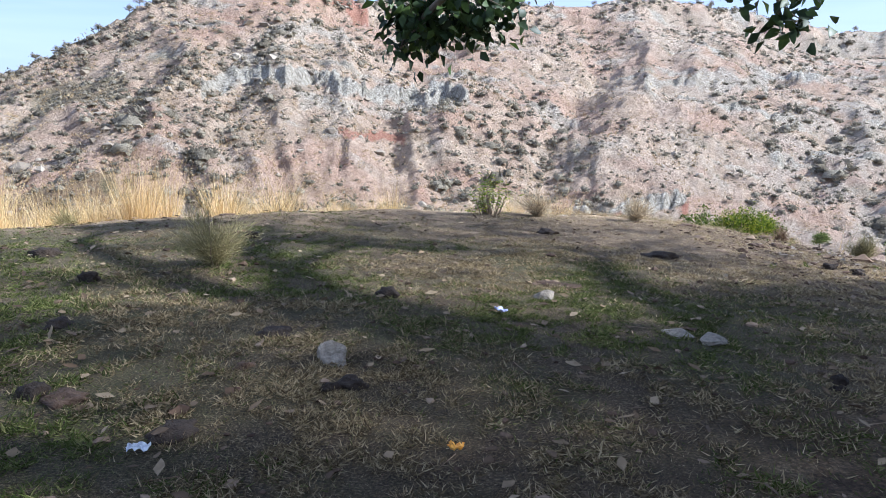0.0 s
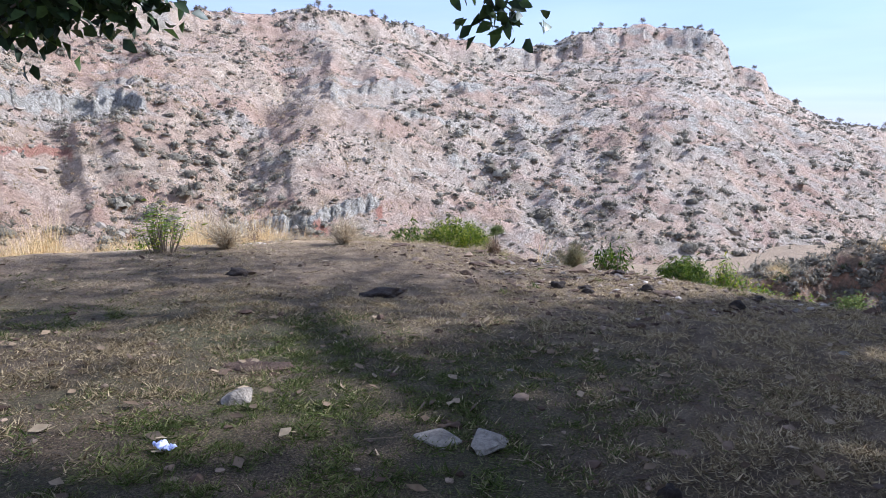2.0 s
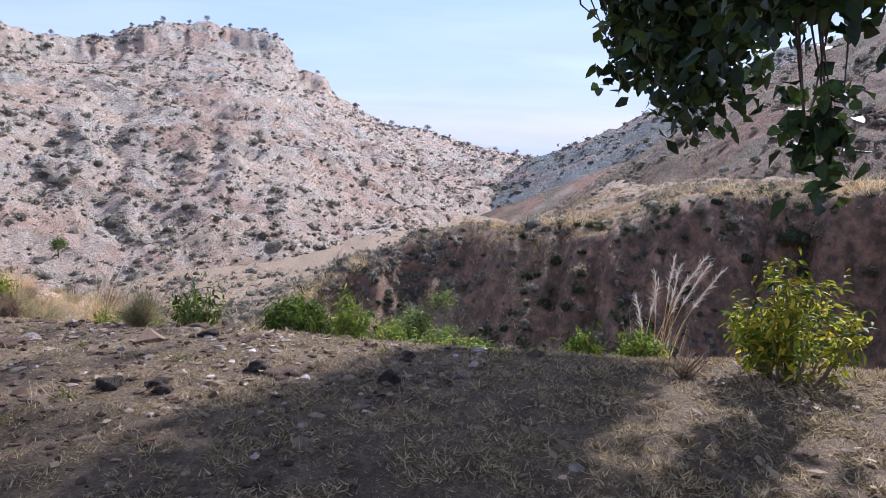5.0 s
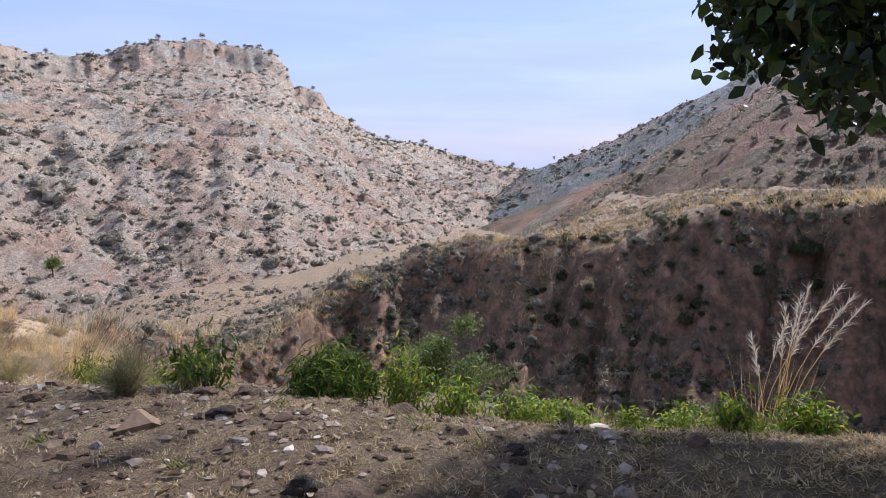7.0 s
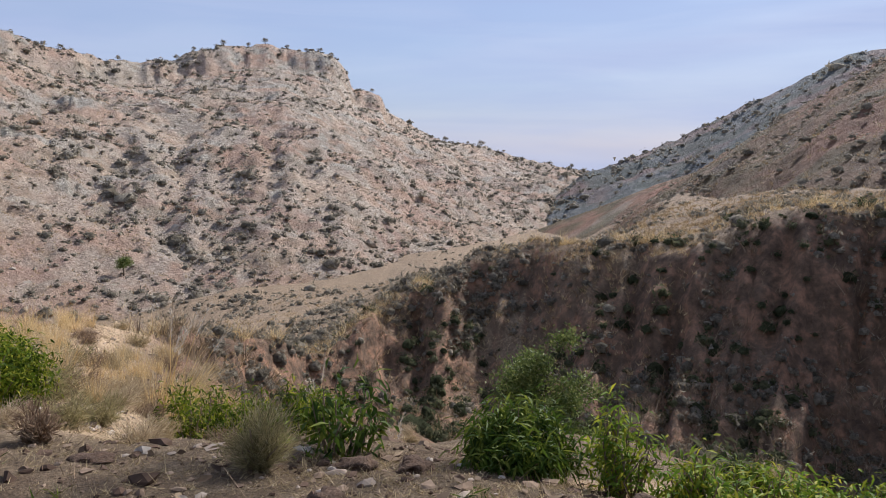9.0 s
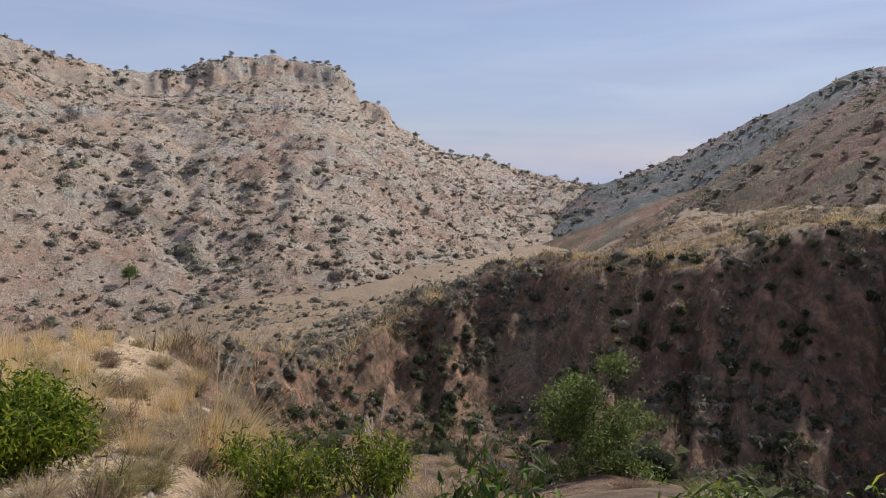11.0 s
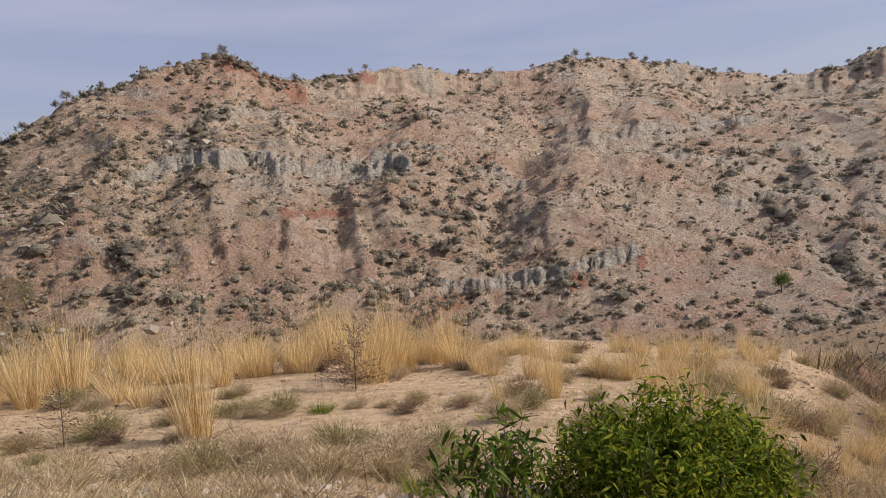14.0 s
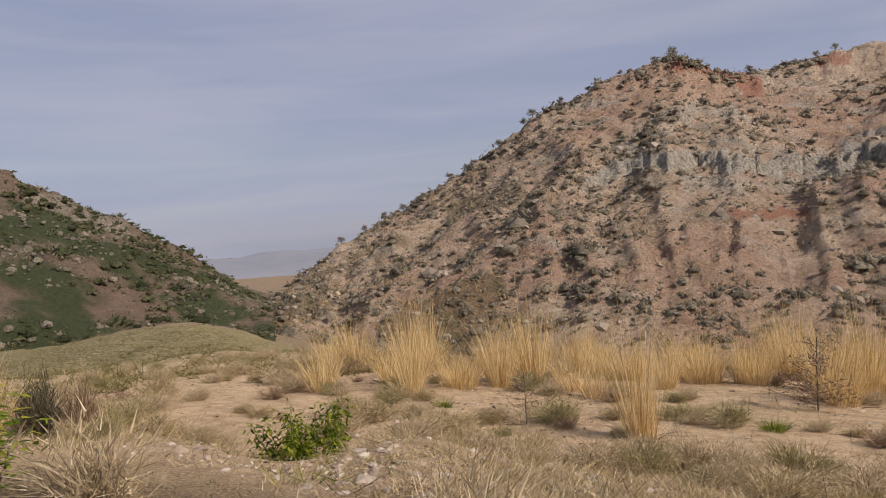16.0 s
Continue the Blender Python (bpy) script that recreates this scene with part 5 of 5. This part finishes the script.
low_weeds("dry_weeds", "sparse tan dry weeds and grass stubble on sand", on_terrace(5200, 176, 1.1, 0.05), 0.075, 16, WEED, 177)
low_weeds("grey_weeds", "low grey-green weeds on sand", on_terrace(2600, 178, 1.6, 0.25), 0.09, 18, GREY_TWIG, 179)
low_weeds("meadow_weeds", "low yellow-green weeds and grass on the meadow", strewn((20, 80), (16, 120), 7000, 109, 4, 0.15), 0.2, 10, MEADOW, 110, 0.03)
low_weeds("green_weeds", "scattered short green weeds on sand", on_terrace(500, 188, 1.3, 0.45), 0.07, 14, BUSH_LEAF, 189)
low_weeds("weed_stalks", "thin brown dead weed stalks on sand", on_terrace(700, 187, 1.3, 0.3), 0.2, 5, BROWN_TWIG, 190, 0.005)


# ---- the knoll: turf, fallen leaves, stones, dung and litter ----
def turf():
    g = np.random.default_rng(181)
    xs, ys, ns_ = [], [], []
    for cx, cy, k in ((0, 0, 360000), (0.4, 2, 300000), (1.4, 3.2, 330000), (2.1, 4, 320000), (3.3, 6.2, 260000)):
        a, q = g.uniform(0, 2 * np.pi, k), 1.6 + 9.0 * g.uniform(0, 1, k) ** 1.3
        xs.append(cx + q * np.cos(a))
        ys.append(cy + q * np.sin(a))
        ns_.append(q)
    x, y, near = np.concatenate(xs), np.concatenate(ys), np.concatenate(ns_)
    wide = np.hypot(np.where(x < OX, 0.35, 1.0) * (x - OX), y - OY)
    bare = np.clip(1.0 - np.hypot((x - 2.6) / 2.3, (y - 2.6) / 1.5), 0, 1) + 0.45 * fbm(x / 1.3, y / 1.3, 4, 182) + 0.35 * smooth(8.0, 10.0, y + 0.28 * x)
    chance = smooth(3.0, 2.2, np.where(y > OY, wide, 0)) * smooth(0.85, 0.2, bare)
    keep = (g.uniform(0, 1, len(x)) < chance) & (y > 1.0) & (y < 12.0) & (x < 9)
    x, y, near = x[keep], y[keep], near[keep]
    tuft = value_noise(x * 9, y * 9, 183) + 0.6 * value_noise(x * 21, y * 21, 184)
    keep = g.uniform(0, 1, len(x)) < 0.3 + 0.7 * smooth(-0.4, 0.4, tuft)
    x, y, near, tuft = x[keep], y[keep], near[keep], tuft[keep]
    z = ground_height(x, y)
    green = fbm(x / 1.6, y / 1.6, 3, 185) + 0.5 * fbm(x * 1.5, y * 1.5, 2, 186) + g.normal(size=len(x)) * 0.35 - 0.09 * (x - 1.0) - 0.4 * smooth(7.5, 9.5, y + 0.28 * x)
    # drier eastern ground, where lighter blades lift the shaded turf
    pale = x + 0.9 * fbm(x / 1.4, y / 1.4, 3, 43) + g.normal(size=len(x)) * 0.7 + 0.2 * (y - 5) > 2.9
    for name, label, sel, mat in (("turf", "short green grass cropped by cattle", (green > 0.12) & ~pale, TURF_GREEN), ("dry_turf", "short dry matted grass", (green <= 0.12) & ~pale, TURF), ("lifted_dry_turf", "short dry grass, its colour lifted against the tree's shade", pale, TURF_PALE)):
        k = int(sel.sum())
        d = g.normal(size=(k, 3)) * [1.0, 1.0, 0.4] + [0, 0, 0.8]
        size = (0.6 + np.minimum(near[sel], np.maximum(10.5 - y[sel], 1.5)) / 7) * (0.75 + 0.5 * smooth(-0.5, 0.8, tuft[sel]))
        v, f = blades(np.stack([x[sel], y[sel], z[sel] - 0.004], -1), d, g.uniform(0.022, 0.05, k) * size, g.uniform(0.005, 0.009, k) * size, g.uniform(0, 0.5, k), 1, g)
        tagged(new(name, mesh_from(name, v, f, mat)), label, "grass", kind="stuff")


TURF_GREEN = leaf_material("turf_green", (0.04, 0.055, 0.012), (0.105, 0.125, 0.032), (0.24, 0.225, 0.09), 0.75, 0.1, 0.3)
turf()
gl = np.random.default_rng(191)
n = 1250
lx, ly = gl.uniform(-6, 7, n), gl.uniform(1.5, 11, n)
lz = ground_height(lx, ly) + 0.018
v, f = leaves(np.stack([lx, ly, lz], -1), gl.normal(size=(n, 3)) * [1, 1, 0.12], gl.normal(size=(n, 3)) * 0.35 + [0, 0, 1], gl.uniform(0.05, 0.11, n), gl.uniform(0.03, 0.055, n), -0.12)
tagged(new("fallen_leaves", mesh_from("fallen_leaves", v, f, LITTER_LEAF)), "curled dry leaves fallen on short grass", "leaves", kind="stuff")


def lump(name, x, y, label, category, size, material, seed, squash=0.6, rough=0.25, group="", sink=0.25, detail=3):
    bm = bmesh.new()
    bmesh.ops.create_icosphere(bm, subdivisions=detail, radius=1.0)
    off = Vector((seed * 3.7, seed * 1.3, 0))
    for vtx in bm.verts:
        p = vtx.co.copy()
        vtx.co = p * (1 + rough * noise.noise(p * 1.4 + off) + rough * 0.5 * noise.noise(p * 3.6 + off) + rough * 0.22 * noise.noise(p * 8 + off))
    if material is STONE:
        # broken faces
        g = np.random.default_rng(seed)
        for cut in unit(g.normal(size=(15, 3))):
            cut, deep = Vector(cut), g.uniform(0.45, 0.72)
            for vtx in bm.verts:
                over = vtx.co.dot(cut) - deep
                if over > 0:
                    vtx.co -= cut * over * 0.95
    for vtx in bm.verts:
        vtx.co = Vector((vtx.co.x * size[0] / 2, vtx.co.y * size[1] / 2, vtx.co.z * size[2] * (0.62 if vtx.co.z > 0 else 0.3)))
    me = bpy.data.meshes.new(name)
    bm.to_mesh(me)
    bm.free()
    for p in me.polygons:
        p.use_smooth = material is not STONE
    me.materials.append(material)
    ob = new(name, me)
    ob.matrix_world = Matrix.LocRotScale((x, y, height_at(x, y) + size[2] * 0.02), Euler((0, 0, seed * 1.9)), None)
    return tagged(ob, label, category, group)


for k, (x, y, sx, sy, sz, text) in enumerate([(-0.62, 3.92, 0.36, 0.28, 0.24, "pale angular field stone lying on grass"), (0.85, 5.56, 0.24, 0.2, 0.18, "pale rough stone with dark patches"), (1.66, 4.77, 0.33, 0.24, 0.1, "flat grey stone sunk in the turf"),
                                               (1.9, 4.66, 0.36, 0.25, 0.1, "flat grey stone sunk in the turf"), (4.0, 4.77, 0.08, 0.06, 0.03, "small pinkish stone on dry grass"), (2.59, 5.68, 0.07, 0.06, 0.02, "small white stone on dry grass"),
                                               (5.01, 5.1, 0.14, 0.1, 0.04, "small brown stone on dry grass"), (6.05, 6.35, 0.16, 0.12, 0.06, "pale stone on the lip of the ravine"), (4.98, 9.9, 0.4, 0.28, 0.07, "broad flat dark slab of rock"), (-2.2, 10.9, 0.22, 0.18, 0.12, "pale stone on the crest"),
                                               (5.6, 8.3, 0.17, 0.11, 0.04, "grey stone sunk in bare soil"), (5.91, 8.78, 0.24, 0.14, 0.07, "pale broken stone in dry grass"), (5.48, 9.03, 0.14, 0.09, 0.05, "small pale stone in dry grass"), (5.46, 9.8, 0.12, 0.08, 0.04, "small pale stone in dry grass"), (5.39, 9.54, 0.15, 0.07, 0.04, "small pale stone in dry grass"), (5.15, 8.88, 0.13, 0.1, 0.06, "small pale stone in dry grass"), (7.53, 7.23, 0.2, 0.15, 0.14, "pale rounded stone at the edge of the ravine"), (7.75, 6.95, 0.16, 0.1, 0.06, "pale rounded stone at the edge of the ravine")]):
    lump("stone", x, y, text, "stone", (sx, sy, sz), STONE, 201 + k, rough=0.45, group="stones on the knoll", detail=3)
DUNGS = [(-0.41, 5.39, 0.2, 0.09), (-1.17, 2.92, 0.26, 0.05), (-0.46, 3.53, 0.16, 0.07), (-1.06, 4.34, 0.26, 0.05), (-0.56, 3.46, 0.1, 0.05), (-2.95, 5.79, 0.2, 0.12), (-3.86, 6.74, 0.3, 0.1), (-2.15, 7.9, 0.15, 0.12), (-2.46, 4.39, 0.2, 0.06),
         (2.54, 8.1, 0.42, 0.09), (1.41, 9.42, 0.25, 0.1), (4.54, 8.09, 0.2, 0.1), (4.72, 7.85, 0.16, 0.06), (4.66, 7.71, 0.13, 0.06), (5.69, 6.7, 0.17, 0.1), (5.3, 7.55, 0.16, 0.09), (2.33, 3.9, 0.12, 0.07), (2.25, 3.75, 0.09, 0.05), (-2.0, 3.3, 0.16, 0.1), (6.3, 7.0, 0.14, 0.06), (5.9, 8.8, 0.18, 0.08)]
for k, (x, y, s, h) in enumerate(DUNGS):
    lump("dung_pat", x, y, "dark dried cattle dung on grass", "dung", (s, s * 0.8, h), DUNG, 231 + k, rough=0.5, group="dung on the knoll")
for k, (x, y, s, h) in enumerate([(-1.83, 3.25, 0.24, 0.07), (-1.07, 3.69, 0.12, 0.05), (4.95, 4.33, 0.26, 0.15), (4.08, 6.27, 0.16, 0.06), (5.35, 7.35, 0.26, 0.06), (-4.2, 10.6, 0.4, 0.08), (-3.2, 10.4, 0.3, 0.07), (5.0, 10.9, 0.3, 0.06), (5.5, 10.7, 0.22, 0.06), (3.9, 11.2, 0.35, 0.06), (1.0, 6.2, 0.4, 0.04), (6.98, 8.22, 0.34, 0.14), (6.64, 9.42, 0.26, 0.12), (6.42, 9.66, 0.24, 0.1), (5.9, 9.3, 0.2, 0.05), (4.7, 9.75, 0.3, 0.1), (4.35, 9.6, 0.22, 0.08)]):
    lump("earth_clod", x, y, "reddish-brown clod of crumbled earth", "earth", (s, s * 0.75, h * 0.7), CLOD, 261 + k, rough=0.8, group="clods on the knoll")

gc = np.random.default_rng(281)
n = 2600
cx, cy = gc.uniform(-6, 7.5, n), gc.uniform(1.2, 11.5, n)
keep = fbm(cx / 1.1, cy / 1.1, 3, 282) + gc.uniform(-0.5, 0.5, n) > 0.05
cx, cy = cx[keep], cy[keep]
boulders("soil_crumbs", "dark crumbs of earth and dung among short grass", np.stack([cx, cy, ground_height(cx, cy) + 0.004], -1), 0.014 * np.exp(gc.normal(size=len(cx)) * 0.5), CRUMB, 283, 0.7)
n = 420
cx, cy = gc.uniform(-6, 7, n), gc.uniform(1.5, 11.2, n)
v, f = blades(np.stack([cx, cy, ground_height(cx, cy) + 0.012], -1), gc.normal(size=(n, 3)) * [1, 1, 0.06], gc.uniform(0.06, 0.22, n), gc.uniform(0.004, 0.008, n), np.zeros(n), 3, gc)
tagged(new("fallen_twigs", mesh_from("fallen_twigs", v, f, BROWN_TWIG)), "thin dry twigs lying on short grass", "twigs", kind="stuff")


n = 900
wx, wy = gc.uniform(3.6, 7.6, n), gc.uniform(6.2, 11.2, n)
keep = (fbm(wx * 1.1, wy * 1.1, 3, 285) + gc.uniform(-0.5, 0.5, n) > 0.0) & (0.85 * wx + 0.35 * (wy - 4) < 8.0)
spots_ = np.stack([wx[keep], wy[keep], ground_height(wx[keep], wy[keep])], -1)
low_weeds("grass_stubble", "dead matted grass stubble on the worn lip of the knoll", spots_, 0.045, 22, WEED, 286, 0.005)
low_weeds("weed_stalks", "thin dead weed stalks on the worn lip of the knoll", spots_[::5], 0.12, 6, BROWN_TWIG, 287, 0.004)
low_weeds("green_weeds", "small green weeds on the worn lip of the knoll", spots_[2::30], 0.07, 16, DARK_LEAF, 288, 0.012)
n = 1500
wx, wy = gc.uniform(3.6, 7.6, n), gc.uniform(6.2, 11.2, n)
boulders("soil_crumbs", "dark crumbs of earth on the worn lip of the knoll", np.stack([wx, wy, ground_height(wx, wy) + 0.003], -1), 0.015 * np.exp(gc.normal(size=n) * 0.6), CRUMB, 289, 0.7)
n = 260
wx, wy = gc.uniform(4.2, 7.6, n), gc.uniform(6.4, 10.8, n)
boulders("pebbles", "pale pebbles on the worn lip of the knoll", np.stack([wx, wy, ground_height(wx, wy) + 0.004], -1), 0.02 * np.exp(gc.normal(size=n) * 0.5), PEBBLE, 290, 0.6)


def scrap(name, x, y, label, size, colour, seed):
    """A crumpled scrap of thin sheet."""
    g = np.random.default_rng(seed)
    m, nd, l, b = shader(name + "_sheet", 0.45)
    f = noise_tex(nd, l, 40, 3)
    l.new(ramp(nd, l, f, [(0.35, colour), (0.6, tuple(min(1.0, c * 1.8 + 0.1) for c in colour))]), b.inputs["Base Color"])
    k = 9
    u, v = np.meshgrid(np.linspace(-0.5, 0.5, k), np.linspace(-0.5, 0.5, k))
    z = 0.02 + 0.018 * fbm(u * 5 + seed, v * 5, 3, seed) + 0.02 * u * u
    pts_ = np.stack([u * size[0], v * size[1], z], -1).reshape(-1, 3) + g.normal(size=(k * k, 3)) * 0.003
    i, j = np.meshgrid(np.arange(k - 1), np.arange(k - 1))
    fs = np.stack([j * k + i, j * k + i + 1, (j + 1) * k + i + 1, (j + 1) * k + i], -1).reshape(-1, 4)
    ob = new(name, mesh_from(name, pts_, fs, m))
    solid = ob.modifiers.new("thickness", "SOLIDIFY")
    solid.thickness = 0.002
    ob.matrix_world = pose(x, y, height_at(x, y) + 0.012, 0, 0, seed * 40)
    return tagged(ob, label, "litter")


scrap("wrapper", 0.45, 5.04, "crumpled blue and white plastic wrapper on grass", (0.1, 0.06), (0.36, 0.37, 0.6), 3)
scrap("fruit_peel", 0.08, 2.81, "scrap of orange peel on grass", (0.06, 0.04), (0.75, 0.28, 0.02), 4)
scrap("paper_scrap", -1.24, 2.73, "torn white paper scrap on grass", (0.09, 0.06), (0.6, 0.62, 0.68), 5)


# ---- glowing sheet for the hazy plain far beyond the valley mouth ----
def backdrop():
    m = bpy.data.materials.new("glowing_haze")
    m.use_nodes = True
    n, l = m.node_tree.nodes, m.node_tree.links
    n.remove(n["Principled BSDF"])
    # haze is put in as emission: the sheet glows in pale greys
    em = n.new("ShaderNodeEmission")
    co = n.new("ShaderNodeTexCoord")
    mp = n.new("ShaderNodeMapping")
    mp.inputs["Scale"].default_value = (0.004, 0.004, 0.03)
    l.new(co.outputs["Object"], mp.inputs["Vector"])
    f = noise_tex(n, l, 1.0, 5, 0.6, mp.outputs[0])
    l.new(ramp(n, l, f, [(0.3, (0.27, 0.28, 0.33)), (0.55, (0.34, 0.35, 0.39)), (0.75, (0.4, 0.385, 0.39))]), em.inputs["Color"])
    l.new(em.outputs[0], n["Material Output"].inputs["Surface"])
    a = np.radians(np.linspace(30, 62, 40))
    r_ = 1500.0
    tops = -26 + 5 * fbm(np.degrees(a) / 3, a * 0, 4, 301)
    v = np.concatenate([np.stack([OX - np.sin(a) * r_, OY + np.cos(a) * r_, np.full(len(a), -260.0)], -1), np.stack([OX - np.sin(a) * r_, OY + np.cos(a) * r_, tops], -1)])
    k = np.arange(len(a) - 1)
    fs = np.stack([k, k + 1, k + 1 + len(a), k + len(a)], -1)
    tagged(new("backdrop", mesh_from("backdrop", v, fs, m)), "upright glowing sheet for the pale hazy plain far beyond the valley mouth", "distance", kind="structure")


backdrop()
